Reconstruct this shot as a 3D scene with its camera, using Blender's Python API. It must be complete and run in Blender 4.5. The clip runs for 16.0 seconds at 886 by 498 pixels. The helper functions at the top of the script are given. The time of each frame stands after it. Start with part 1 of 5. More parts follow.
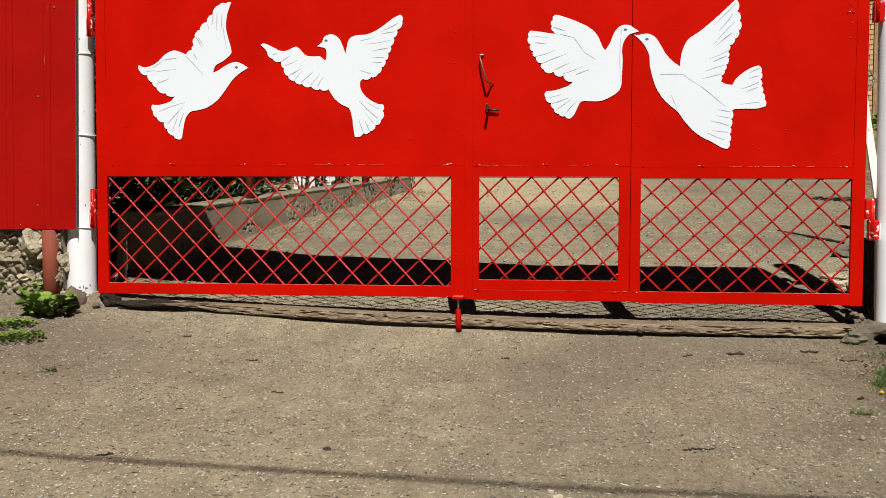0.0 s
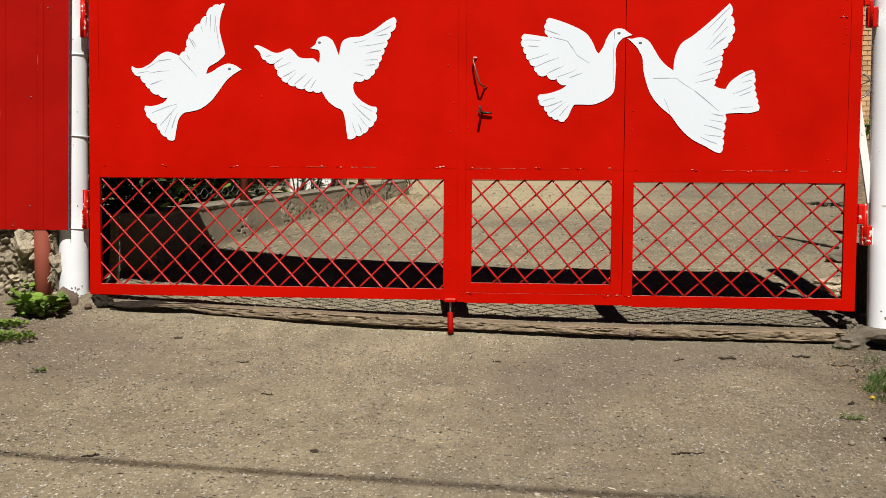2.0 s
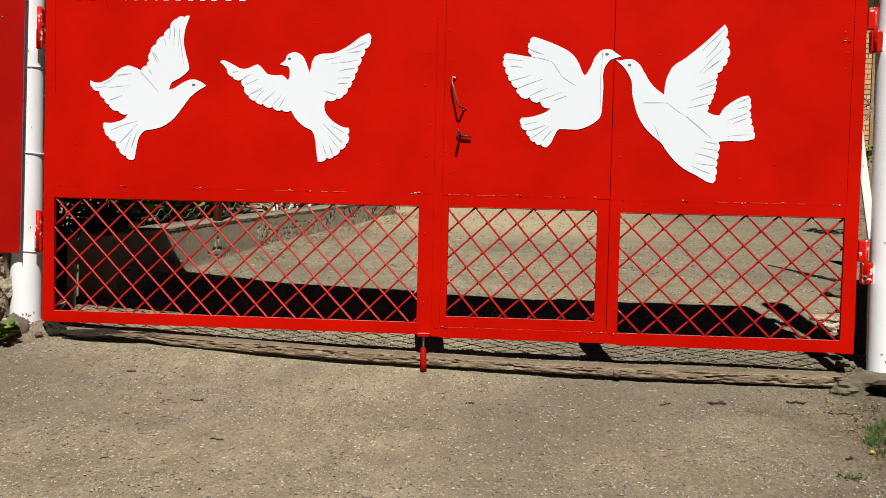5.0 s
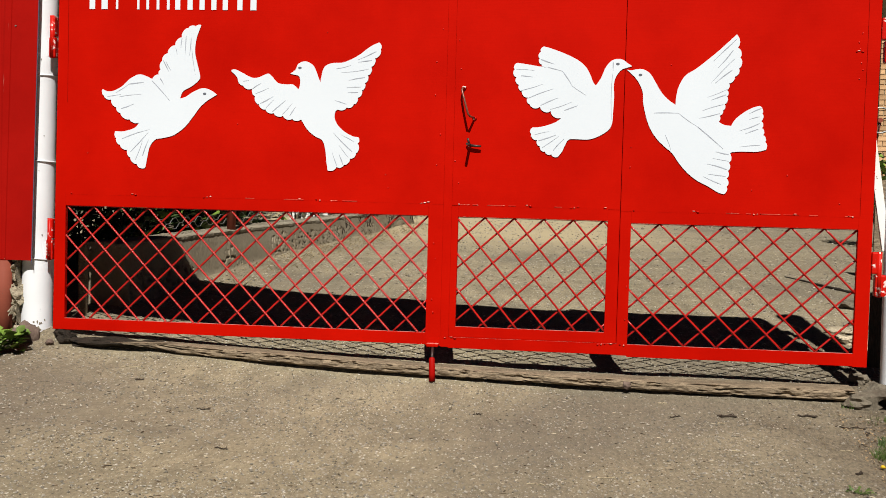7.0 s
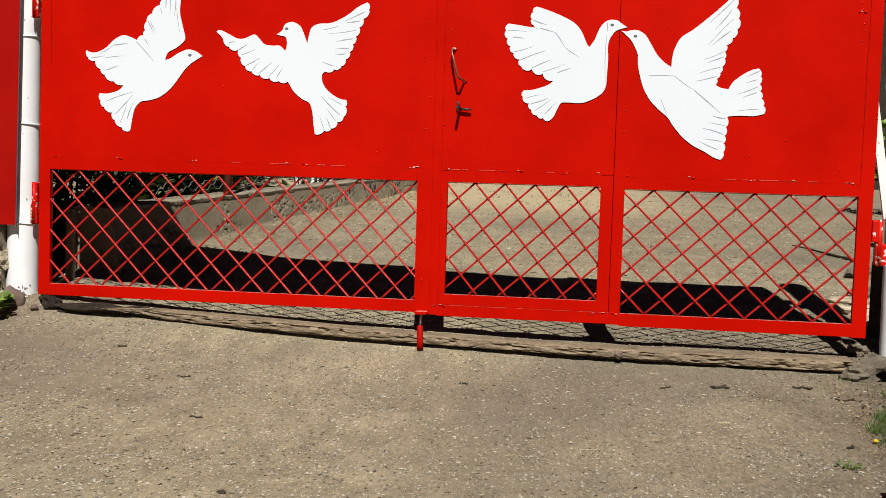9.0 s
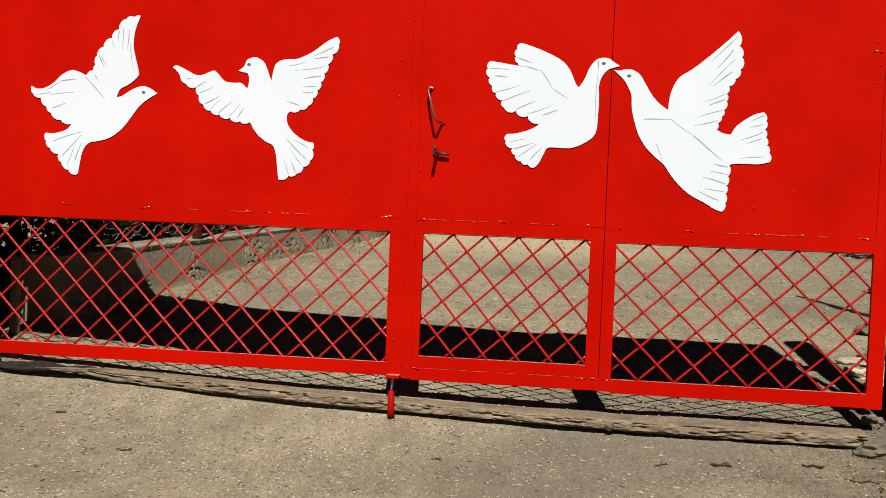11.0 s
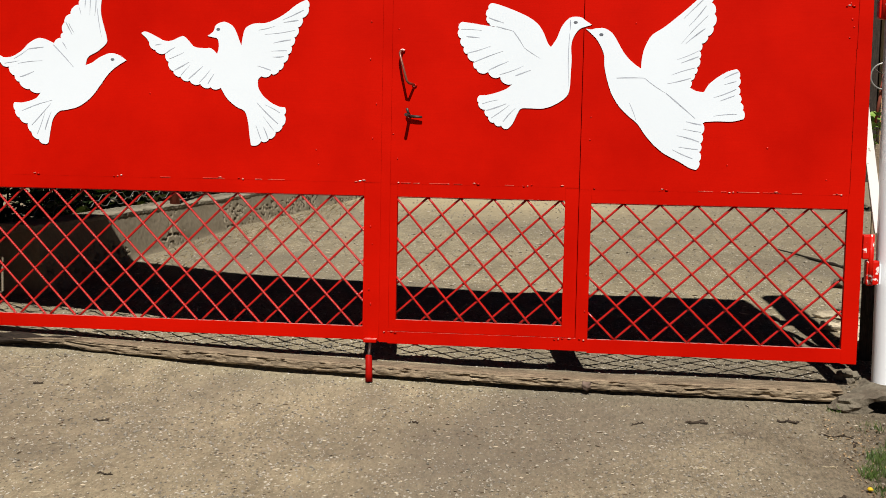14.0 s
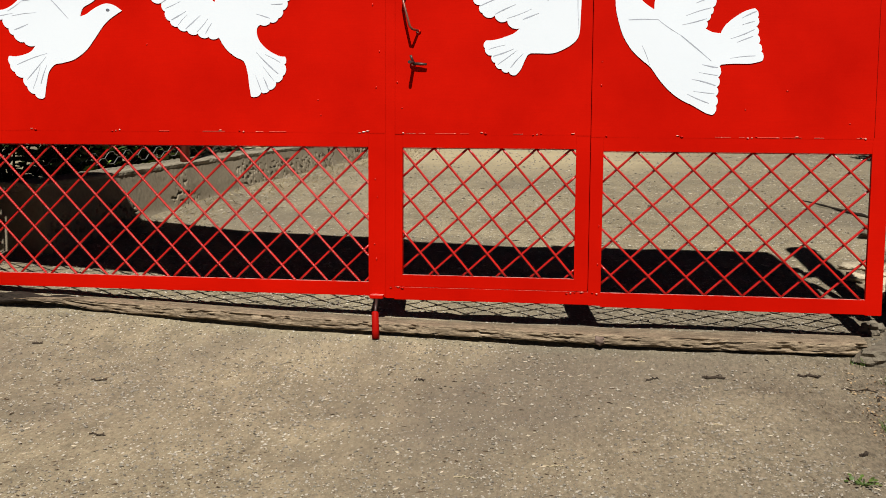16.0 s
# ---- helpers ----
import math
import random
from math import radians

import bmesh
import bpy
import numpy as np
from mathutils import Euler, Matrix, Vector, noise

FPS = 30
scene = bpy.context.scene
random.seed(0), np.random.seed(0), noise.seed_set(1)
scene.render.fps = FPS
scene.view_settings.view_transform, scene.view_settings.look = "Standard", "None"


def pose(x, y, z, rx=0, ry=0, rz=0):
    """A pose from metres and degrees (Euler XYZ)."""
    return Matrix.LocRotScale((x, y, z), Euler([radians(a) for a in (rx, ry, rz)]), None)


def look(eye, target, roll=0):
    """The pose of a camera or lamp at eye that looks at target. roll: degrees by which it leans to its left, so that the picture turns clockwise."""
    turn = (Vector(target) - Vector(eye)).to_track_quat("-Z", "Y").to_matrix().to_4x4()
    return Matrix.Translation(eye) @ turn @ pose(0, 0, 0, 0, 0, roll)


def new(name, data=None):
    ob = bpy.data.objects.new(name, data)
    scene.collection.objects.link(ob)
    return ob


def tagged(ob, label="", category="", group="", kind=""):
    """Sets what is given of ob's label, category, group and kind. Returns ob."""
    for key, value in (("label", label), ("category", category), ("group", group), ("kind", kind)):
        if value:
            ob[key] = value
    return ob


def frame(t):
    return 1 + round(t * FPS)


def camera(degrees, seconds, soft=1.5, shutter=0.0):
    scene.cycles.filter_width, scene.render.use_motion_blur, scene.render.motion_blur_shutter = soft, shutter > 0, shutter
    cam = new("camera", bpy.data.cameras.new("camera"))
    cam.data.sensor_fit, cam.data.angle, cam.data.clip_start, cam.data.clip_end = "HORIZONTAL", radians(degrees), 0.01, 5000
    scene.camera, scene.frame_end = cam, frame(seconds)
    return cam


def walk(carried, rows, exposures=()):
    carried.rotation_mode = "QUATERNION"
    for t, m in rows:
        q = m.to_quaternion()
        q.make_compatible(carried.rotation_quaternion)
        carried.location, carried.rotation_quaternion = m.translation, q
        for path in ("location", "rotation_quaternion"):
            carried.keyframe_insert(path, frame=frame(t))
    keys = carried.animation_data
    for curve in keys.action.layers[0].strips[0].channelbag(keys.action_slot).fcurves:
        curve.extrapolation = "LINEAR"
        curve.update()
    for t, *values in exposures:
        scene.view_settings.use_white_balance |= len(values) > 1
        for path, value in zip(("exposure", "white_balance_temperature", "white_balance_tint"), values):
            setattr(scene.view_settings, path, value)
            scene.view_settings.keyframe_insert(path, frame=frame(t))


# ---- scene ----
cam = camera(42, 16.0, soft=0.8)
PATH = [
    (0, (2.332, -5.661, 0.781), (2.1345, -3.6752, 0.6434), 0.02),
    (0.5, (2.340, -5.655, 0.783), (2.1448, -3.6697, 0.6415), 0.12),
    (1, (2.344, -5.658, 0.783), (2.1521, -3.6725, 0.6407), 0.03),
    (1.5, (2.350, -5.653, 0.778), (2.1564, -3.6675, 0.6418), 0.43),
    (2, (2.365, -5.651, 0.776), (2.1687, -3.6646, 0.6449), 0.33),
    (2.5, (2.398, -5.629, 0.774), (2.1921, -3.6426, 0.6721), 0.04),
    (3, (2.426, -5.605, 0.760), (2.2134, -3.6205, 0.6263), 0.14),
    (3.5, (2.416, -5.523, 0.753), (2.2369, -3.5357, 0.6117), 1.63),
    (4, (2.408, -5.393, 0.816), (2.2304, -3.4037, 0.7122), 0.94),
    (6.5, (2.488, -5.275, 0.837), (2.2728, -3.2892, 0.7269), 1.94),
    (7, (2.492, -5.276, 0.835), (2.2618, -3.2916, 0.7445), 1.53),
    (7.5, (2.518, -5.274, 0.835), (2.2902, -3.2897, 0.7417), 1.33),
    (8, (2.533, -5.270, 0.832), (2.2976, -3.2867, 0.7348), 1.13),
    (8.5, (2.578, -5.241, 0.828), (2.2601, -3.2691, 0.7179), 0.64),
    (9, (2.620, -5.145, 0.827), (2.3564, -3.1685, 0.6792), 1.73),
    (9.2, (2.602, -5.074, 0.837), (2.3560, -3.0924, 0.7296), 2.02),
    (11.3, (2.652, -4.660, 0.894), (2.3812, -2.6802, 0.8045), 2.27),
    (11.5, (2.640, -4.658, 0.892), (2.3579, -2.6803, 0.7916), 2.36),
    (12, (2.649, -4.657, 0.917), (2.3519, -2.6820, 0.8039), 1.55),
    (12.5, (2.633, -4.658, 0.901), (2.3728, -2.6782, 0.7885), 1.84),
    (13, (2.646, -4.655, 0.919), (2.3697, -2.6791, 0.7720), 1.34),
    (13.5, (2.702, -4.655, 0.911), (2.4455, -2.6780, 0.7486), 1.73),
    (14, (2.699, -4.657, 0.926), (2.4604, -2.6779, 0.7602), 1.14),
    (14.5, (2.686, -4.652, 0.921), (2.4523, -2.6722, 0.7597), 0.63),
    (15, (2.748, -4.622, 0.917), (2.5018, -2.6443, 0.7476), 0.34),
    (15.5, (2.778, -4.583, 0.904), (2.4814, -2.6153, 0.7074), 0.43),
    (16, (2.772, -4.497, 0.881), (2.4825, -2.5315, 0.6470), 0.31),
]
walk(cam, [(t, look(eye, target, roll)) for t, eye, target, roll in PATH], [(0.0, 0.36, 6570, 10), (4.0, 0.35, 6570, 10), (8.0, 0.40, 6570, 10), (13.0, 0.41, 6570, 10), (16.0, 0.42, 6570, 10)])

# ---- light ----
world = bpy.data.worlds.new("sky")
scene.world = world
world.use_nodes = True
wn = world.node_tree.nodes
sky = wn.new("ShaderNodeTexSky")
sky.sky_type = "NISHITA"
sky.sun_disc = False
SUN_WAY = Vector((-0.14, 1.0, -1.313))
sky.sun_elevation = math.atan2(1.313, math.hypot(0.14, 1.0))
sky.altitude = 1500
sky.air_density = 0.08
sky.dust_density = 0.02
sky.ozone_density = 1.0
sky.sun_rotation = math.atan2(0.14, -1.0)
world.node_tree.links.new(sky.outputs["Color"], wn["Background"].inputs["Color"])
wn["Background"].inputs["Strength"].default_value = 0.05
sun_data = bpy.data.lights.new("sun", "SUN")
sun_data.energy = 5.0
sun_data.angle = radians(0.53)
sun_data.color = (1.0, 0.975, 0.935)
sun = new("sun", sun_data)
sun.matrix_world = look((3, -20, 14), Vector((3, -20, 14)) + SUN_WAY)


# ---- materials ----
def shader(name, rough=0.7, metal=0.0, spec=0.5):
    m = bpy.data.materials.new(name)
    m.use_nodes = True
    b = m.node_tree.nodes["Principled BSDF"]
    b.inputs["Roughness"].default_value = rough
    b.inputs["Metallic"].default_value = metal
    b.inputs["Specular IOR Level"].default_value = spec
    return m, m.node_tree, b


def node(tree, kind, **sets):
    n = tree.nodes.new(kind)
    for key, value in sets.items():
        n.inputs[key.replace("_", " ")].default_value = value
    return n


def coords(tree, stretch=(1, 1, 1)):
    tc = tree.nodes.new("ShaderNodeTexCoord")
    mp = node(tree, "ShaderNodeMapping", Scale=stretch)
    tree.links.new(tc.outputs["Object"], mp.inputs["Vector"])
    return mp.outputs["Vector"]


def noise_tex(tree, vec, scale, detail=4.0, rough=0.55):
    n = node(tree, "ShaderNodeTexNoise", Scale=scale, Detail=detail, Roughness=rough)
    tree.links.new(vec, n.inputs["Vector"])
    return n.outputs["Fac"]


def ramp(tree, fac, stops):
    r = tree.nodes.new("ShaderNodeValToRGB")
    while len(r.color_ramp.elements) < len(stops):
        r.color_ramp.elements.new(0.5)
    for e, (p, c) in zip(r.color_ramp.elements, stops):
        e.position = p
        e.color = (*c, 1) if len(c) == 3 else c
    tree.links.new(fac, r.inputs["Fac"])
    return r.outputs["Color"]


def mix(tree, fac, a, b, how="MIX"):
    m = tree.nodes.new("ShaderNodeMix")
    m.data_type = "RGBA"
    m.blend_type = how
    for sock, v in ((m.inputs[0], fac), (m.inputs[6], a), (m.inputs[7], b)):
        if isinstance(v, (int, float)):
            sock.default_value = v
        elif isinstance(v, tuple):
            sock.default_value = (*v, 1)
        else:
            tree.links.new(v, sock)
    return m.outputs[2]


def bump(tree, bsdf, height, strength=0.3, distance=0.01, after=None):
    b = node(tree, "ShaderNodeBump", Strength=strength, Distance=distance)
    tree.links.new(height, b.inputs["Height"])
    if after is not None:
        tree.links.new(after, b.inputs["Normal"])
    tree.links.new(b.outputs["Normal"], bsdf.inputs["Normal"])
    return b.outputs["Normal"]


def object_tint(tree, colour, amount):
    info = tree.nodes.new("ShaderNodeObjectInfo")
    v = node(tree, "ShaderNodeMapRange", To_Min=1 - amount, To_Max=1 + amount)
    tree.links.new(info.outputs["Random"], v.inputs["Value"])
    return mix(tree, 1.0, colour, v.outputs["Result"], "MULTIPLY")


def island_tint(tree, colour, amount):
    geo = tree.nodes.new("ShaderNodeNewGeometry")
    v = node(tree, "ShaderNodeMapRange", To_Min=1 - amount, To_Max=1 + amount)
    tree.links.new(geo.outputs["Random Per Island"], v.inputs["Value"])
    return mix(tree, 1.0, colour, v.outputs["Result"], "MULTIPLY")


def enamel(name, light, dark, rough, stroke=0.12, wear=0.0, wear_colour=(0.3, 0.2, 0.15), gloss=0.16, dust=0.0, lumps=0.0, streak=0.35):
    """Brushed gloss paint: long brush strokes, cloudy fading and a little chipping."""
    m, t, b = shader(name, rough, 0.0, gloss)
    v = coords(t)
    cloud = noise_tex(t, v, 2.2, 5, 0.6)
    strokes = noise_tex(t, coords(t, (3.0, 3.0, 60.0)), 3.0, 6, 0.6)
    col = ramp(t, cloud, [(0.34, dark), (0.62, light)])
    col = mix(t, ramp(t, strokes, [(0.35, (0, 0, 0)), (0.75, (streak, streak, streak))]), col, tuple(c * 0.82 for c in light))
    if wear:
        chips = noise_tex(t, v, 38.0, 6, 0.65)
        col = mix(t, ramp(t, chips, [(1 - wear - 0.02, (0, 0, 0)), (1 - wear, (1, 1, 1))]), col, wear_colour)
    if dust:
        geo = t.nodes.new("ShaderNodeNewGeometry")
        up = t.nodes.new("ShaderNodeSeparateXYZ")
        t.links.new(geo.outputs["Normal"], up.inputs["Vector"])
        patchy = noise_tex(t, v, 45.0, 5, 0.7)
        lie = mix(t, 1.0, ramp(t, up.outputs["Z"], [(0.35, (0, 0, 0)), (0.8, (dust, dust, dust))]), ramp(t, patchy, [(0.38, (0, 0, 0)), (0.55, (1, 1, 1))]), "MULTIPLY")
        col = mix(t, lie, col, (0.60, 0.47, 0.40))
    t.links.new(col, b.inputs["Base Color"])
    rv = node(t, "ShaderNodeMapRange", To_Min=rough - 0.08, To_Max=rough + 0.14)
    t.links.new(cloud, rv.inputs["Value"])
    t.links.new(rv.outputs["Result"], b.inputs["Roughness"])
    n1 = bump(t, b, strokes, stroke, 0.002)
    n2 = bump(t, b, noise_tex(t, v, 1.3, 2), 0.25, 0.03, n1)
    if lumps:
        bump(t, b, noise_tex(t, v, 150.0, 3, 0.5), lumps, 0.004, n2)
    return m


def stone_like(name, stops, scale, rough=0.9, relief=0.5, size=0.01, grain=60.0, tint=0.0, islands=0.0):
    """Rough mineral or earth surface: blotches, fine grain and relief."""
    m, t, b = shader(name, rough, 0.0, 0.2)
    v = coords(t)
    big = noise_tex(t, v, scale, 6, 0.62)
    fine = noise_tex(t, v, grain, 5, 0.7)
    col = ramp(t, big, stops)
    col = mix(t, 0.4, col, ramp(t, fine, [(0.3, (0.5, 0.5, 0.5)), (0.7, (1.35, 1.35, 1.35))]), "MULTIPLY")
    if tint:
        col = object_tint(t, col, tint)
    if islands:
        col = island_tint(t, col, islands)
    t.links.new(col, b.inputs["Base Color"])
    n1 = bump(t, b, big, relief, size * 3)
    bump(t, b, fine, relief, size, n1)
    return m


def ground_material():
    m, t, b = shader("dusty_asphalt", 0.92, 0.0, 0.2)
    v = coords(t)
    big = noise_tex(t, v, 0.9, 6, 0.6)
    along = coords(t, (1.0, 0.45, 1.0))
    mid = noise_tex(t, along, 9.0, 7, 0.68)
    fine = noise_tex(t, along, 75.0, 4, 0.75)
    col = ramp(t, big, [(0.3, (0.192, 0.161, 0.107)), (0.5, (0.228, 0.191, 0.127)), (0.72, (0.264, 0.221, 0.146))])
    col = mix(t, 0.7, col, ramp(t, mid, [(0.32, (0.62, 0.61, 0.60)), (0.68, (1.30, 1.29, 1.24))]), "MULTIPLY")
    col = mix(t, 0.4, col, ramp(t, fine, [(0.34, (0.40, 0.39, 0.38)), (0.66, (1.6, 1.6, 1.57))]), "MULTIPLY")
    grains = None
    grain_way = coords(t, (1.0, 0.5, 1.0))
    for scale, rare in ((80.0, 0.88), (165.0, 0.84)):
        grains = node(t, "ShaderNodeTexVoronoi", Scale=scale)
        t.links.new(grain_way, grains.inputs["Vector"])
        sep = t.nodes.new("ShaderNodeSeparateColor")
        t.links.new(grains.outputs["Color"], sep.inputs["Color"])
        body = ramp(t, grains.outputs["Distance"], [(0.22, (1, 1, 1)), (0.42, (0, 0, 0))])
        pale = mix(t, 1.0, ramp(t, sep.outputs["Red"], [(rare, (0, 0, 0)), (rare + 0.05, (0.9, 0.9, 0.9))]), body, "MULTIPLY")
        dark = mix(t, 1.0, ramp(t, sep.outputs["Green"], [(rare, (0, 0, 0)), (rare + 0.05, (0.85, 0.85, 0.85))]), body, "MULTIPLY")
        col = mix(t, pale, col, (0.50, 0.47, 0.39))
        col = mix(t, dark, col, (0.06, 0.05, 0.042))
    stain = ramp(t, noise_tex(t, v, 0.55, 3, 0.5), [(0.5, (0, 0, 0)), (0.66, (0.6, 0.6, 0.6))])
    col = mix(t, stain, col, (0.12, 0.102, 0.078))
    pos = t.nodes.new("ShaderNodeSeparateXYZ")
    t.links.new(v, pos.inputs["Vector"])
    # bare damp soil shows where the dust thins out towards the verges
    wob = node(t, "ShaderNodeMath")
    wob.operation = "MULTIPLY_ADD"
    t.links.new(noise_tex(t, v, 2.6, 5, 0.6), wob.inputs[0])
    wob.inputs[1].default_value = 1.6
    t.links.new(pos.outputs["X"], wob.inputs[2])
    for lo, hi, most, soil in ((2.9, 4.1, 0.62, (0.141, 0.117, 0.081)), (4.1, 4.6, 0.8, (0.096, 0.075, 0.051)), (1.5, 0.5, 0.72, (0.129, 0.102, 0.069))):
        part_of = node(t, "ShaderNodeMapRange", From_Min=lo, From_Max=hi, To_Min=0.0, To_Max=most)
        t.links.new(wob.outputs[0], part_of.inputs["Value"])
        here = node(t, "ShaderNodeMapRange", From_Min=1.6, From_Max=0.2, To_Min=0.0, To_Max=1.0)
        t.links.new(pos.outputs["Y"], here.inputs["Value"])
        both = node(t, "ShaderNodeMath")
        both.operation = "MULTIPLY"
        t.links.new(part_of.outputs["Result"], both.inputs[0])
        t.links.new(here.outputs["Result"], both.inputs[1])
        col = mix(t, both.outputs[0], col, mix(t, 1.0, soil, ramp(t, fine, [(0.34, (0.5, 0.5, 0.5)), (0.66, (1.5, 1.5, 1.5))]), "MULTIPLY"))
    # loose sand lies deeper in the yard
    sand = node(t, "ShaderNodeMapRange", From_Min=4.6, From_Max=6.6, To_Min=0.0, To_Max=0.8)
    t.links.new(pos.outputs["Y"], sand.inputs["Value"])
    mid_yard = node(t, "ShaderNodeMapRange", From_Min=5.2, From_Max=3.6, To_Min=0.0, To_Max=1.0)
    t.links.new(wob.outputs[0], mid_yard.inputs["Value"])
    sandy = node(t, "ShaderNodeMath")
    sandy.operation = "MULTIPLY"
    t.links.new(sand.outputs["Result"], sandy.inputs[0])
    t.links.new(mid_yard.outputs["Result"], sandy.inputs[1])
    col = mix(t, sandy.outputs[0], col, (0.40, 0.325, 0.195))
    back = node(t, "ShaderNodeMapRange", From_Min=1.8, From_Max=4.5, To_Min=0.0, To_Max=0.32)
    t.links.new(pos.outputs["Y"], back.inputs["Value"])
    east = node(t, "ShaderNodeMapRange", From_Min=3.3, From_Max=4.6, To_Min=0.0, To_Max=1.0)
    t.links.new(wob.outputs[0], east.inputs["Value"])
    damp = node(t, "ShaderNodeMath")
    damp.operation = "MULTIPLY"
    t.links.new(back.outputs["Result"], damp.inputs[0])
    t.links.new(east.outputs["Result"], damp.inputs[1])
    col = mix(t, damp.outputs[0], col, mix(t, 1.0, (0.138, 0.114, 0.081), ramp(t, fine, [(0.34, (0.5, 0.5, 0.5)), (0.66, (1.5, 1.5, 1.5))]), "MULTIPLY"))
    t.links.new(col, b.inputs["Base Color"])
    n1 = bump(t, b, mid, 0.2, 0.012)
    n2 = bump(t, b, grains.outputs["Distance"], 0.45, 0.006, n1)
    bump(t, b, fine, 0.25, 0.005, n2)
    return m


def wood_material(name, stops, stretch=(1, 14, 14), relief=0.7):
    m, t, b = shader(name, 0.88, 0.0, 0.2)
    v = coords(t, stretch)
    grain = noise_tex(t, v, 5.0, 8, 0.68)
    spots = noise_tex(t, coords(t), 9.0, 5, 0.6)
    col = ramp(t, grain, stops)
    col = mix(t, 0.6, col, ramp(t, spots, [(0.3, (0.55, 0.54, 0.52)), (0.65, (1.25, 1.24, 1.2))]), "MULTIPLY")
    t.links.new(col, b.inputs["Base Color"])
    cracks = ramp(t, noise_tex(t, coords(t, tuple(c * 1.6 for c in stretch)), 2.6, 4, 0.55), [(0.475, (0, 0, 0)), (0.495, (1, 1, 1)), (0.505, (1, 1, 1)), (0.525, (0, 0, 0))])
    splinters = noise_tex(t, coords(t, tuple(5 + c * 2.2 for c in stretch)), 5.0, 5, 0.7)
    col = mix(t, 0.75, col, ramp(t, splinters, [(0.36, (0.35, 0.34, 0.32)), (0.52, (0.95, 0.94, 0.92)), (0.68, (1.35, 1.34, 1.3))]), "MULTIPLY")
    col = mix(t, mix(t, 1.0, cracks, (0.4, 0.4, 0.4), "MULTIPLY"), col, tuple(c * 0.5 for c in stops[0][1]))
    t.links.new(col, b.inputs["Base Color"])
    n1 = bump(t, b, grain, relief, 0.012)
    bump(t, b, splinters, 0.6, 0.006, n1)
    return m


def leaf_material(name, a, c, sheen=0.55):
    m, t, b = shader(name, sheen, 0.0, 0.35)
    col = ramp(t, noise_tex(t, coords(t), 14.0, 4), [(0.3, a), (0.7, c)])
    col = island_tint(t, col, 0.45)
    t.links.new(col, b.inputs["Base Color"])
    b.inputs["Subsurface Weight"].default_value = 0.0
    return m


def plain(name, colour, rough=0.6, metal=0.0, vary=0.25, scale=30.0):
    m, t, b = shader(name, rough, metal)
    f = noise_tex(t, coords(t), scale, 5, 0.6)
    lo, hi = tuple(c * (1 - vary) for c in colour), tuple(min(1, c * (1 + vary)) for c in colour)
    t.links.new(ramp(t, f, [(0.3, lo), (0.7, hi)]), b.inputs["Base Color"])
    bump(t, b, f, 0.2, 0.003)
    return m


RED = enamel("red_gate_enamel", (0.48, 0.0045, 0.0005), (0.39, 0.0030, 0.0003), 0.5, 0.14, gloss=0.03, dust=0.45)
RED_RIB = enamel("glossy_red_rib_enamel", (0.46, 0.010, 0.006), (0.38, 0.007, 0.004), 0.36, 0.1, gloss=0.85, lumps=0.35)
RED_ROD = enamel("red_rod_enamel", (0.44, 0.008, 0.005), (0.36, 0.006, 0.004), 0.28, 0.1, gloss=0.6, lumps=0.25)
RED_GLOSS = enamel("wet_red_enamel", (0.52, 0.006, 0.001), (0.46, 0.005, 0.001), 0.36, 0.1, gloss=0.4)
RED_WORN = enamel("chipped_red_enamel", (0.52, 0.006, 0.001), (0.44, 0.004, 0.001), 0.4, 0.3, 0.405, (0.75, 0.62, 0.58))
# pale weld paints: chips and scuffs, with the seam's highlights put into the colour
CHIP_GLINT = enamel("chipped_weld_with_glint", (0.62, 0.22, 0.17), (0.52, 0.08, 0.05), 0.45, 0.3, 0.42, (0.74, 0.50, 0.44))
SCUFF_GLINT = enamel("scuffed_red_paint_with_glint", (0.62, 0.10, 0.07), (0.55, 0.03, 0.015), 0.5, 0.3, 0.40, (0.64, 0.26, 0.21))


def scratched(m):
    t = m.node_tree
    b = t.nodes["Principled BSDF"]
    old = b.inputs["Base Color"].links[0].from_socket
    marks = noise_tex(t, coords(t, (46, 46, 2.2)), 2.0, 3, 0.5)
    t.links.new(mix(t, ramp(t, marks, [(0.72, (0, 0, 0)), (0.75, (0.5, 0.5, 0.5))]), old, (0.5, 0.16, 0.12)), b.inputs["Base Color"])
    return m


RED_SHEET = enamel("dark_red_sheet_paint", (0.335, 0.0045, 0.0022), (0.275, 0.0035, 0.0018), 0.5, 0.06, gloss=0.06)
RED_SHEET = scratched(RED_SHEET)
RED_OXIDE = enamel("red_oxide_primer", (0.24, 0.06, 0.035), (0.18, 0.045, 0.028), 0.7, 0.2, 0.3, (0.12, 0.07, 0.05))
WHITE_POLE = enamel("white_pole_paint", (0.78, 0.79, 0.80), (0.70, 0.71, 0.72), 0.5, 0.2, 0.27, (0.32, 0.29, 0.26), streak=0.08)
WHITE_PAINT = enamel("white_figure_paint", (0.655, 0.705, 0.745), (0.635, 0.685, 0.725), 0.6, 0.03, streak=0.03)
GREY_LINE = plain("grey_brush_line", (0.32, 0.345, 0.39), 0.6)
SEAM = enamel("dark_red_seam", (0.20, 0.003, 0.001), (0.16, 0.003, 0.001), 0.8, gloss=0.02)
DARK_EYE = plain("dark_grey_paint", (0.10, 0.11, 0.13), 0.5)
GROUND = ground_material()
LOG_WOOD = wood_material("weathered_log_wood", [(0.3, (0.085, 0.061, 0.041)), (0.45, (0.225, 0.172, 0.116)), (0.62, (0.315, 0.245, 0.166)), (0.8, (0.385, 0.310, 0.217))], (2.6, 24, 24), 0.5)
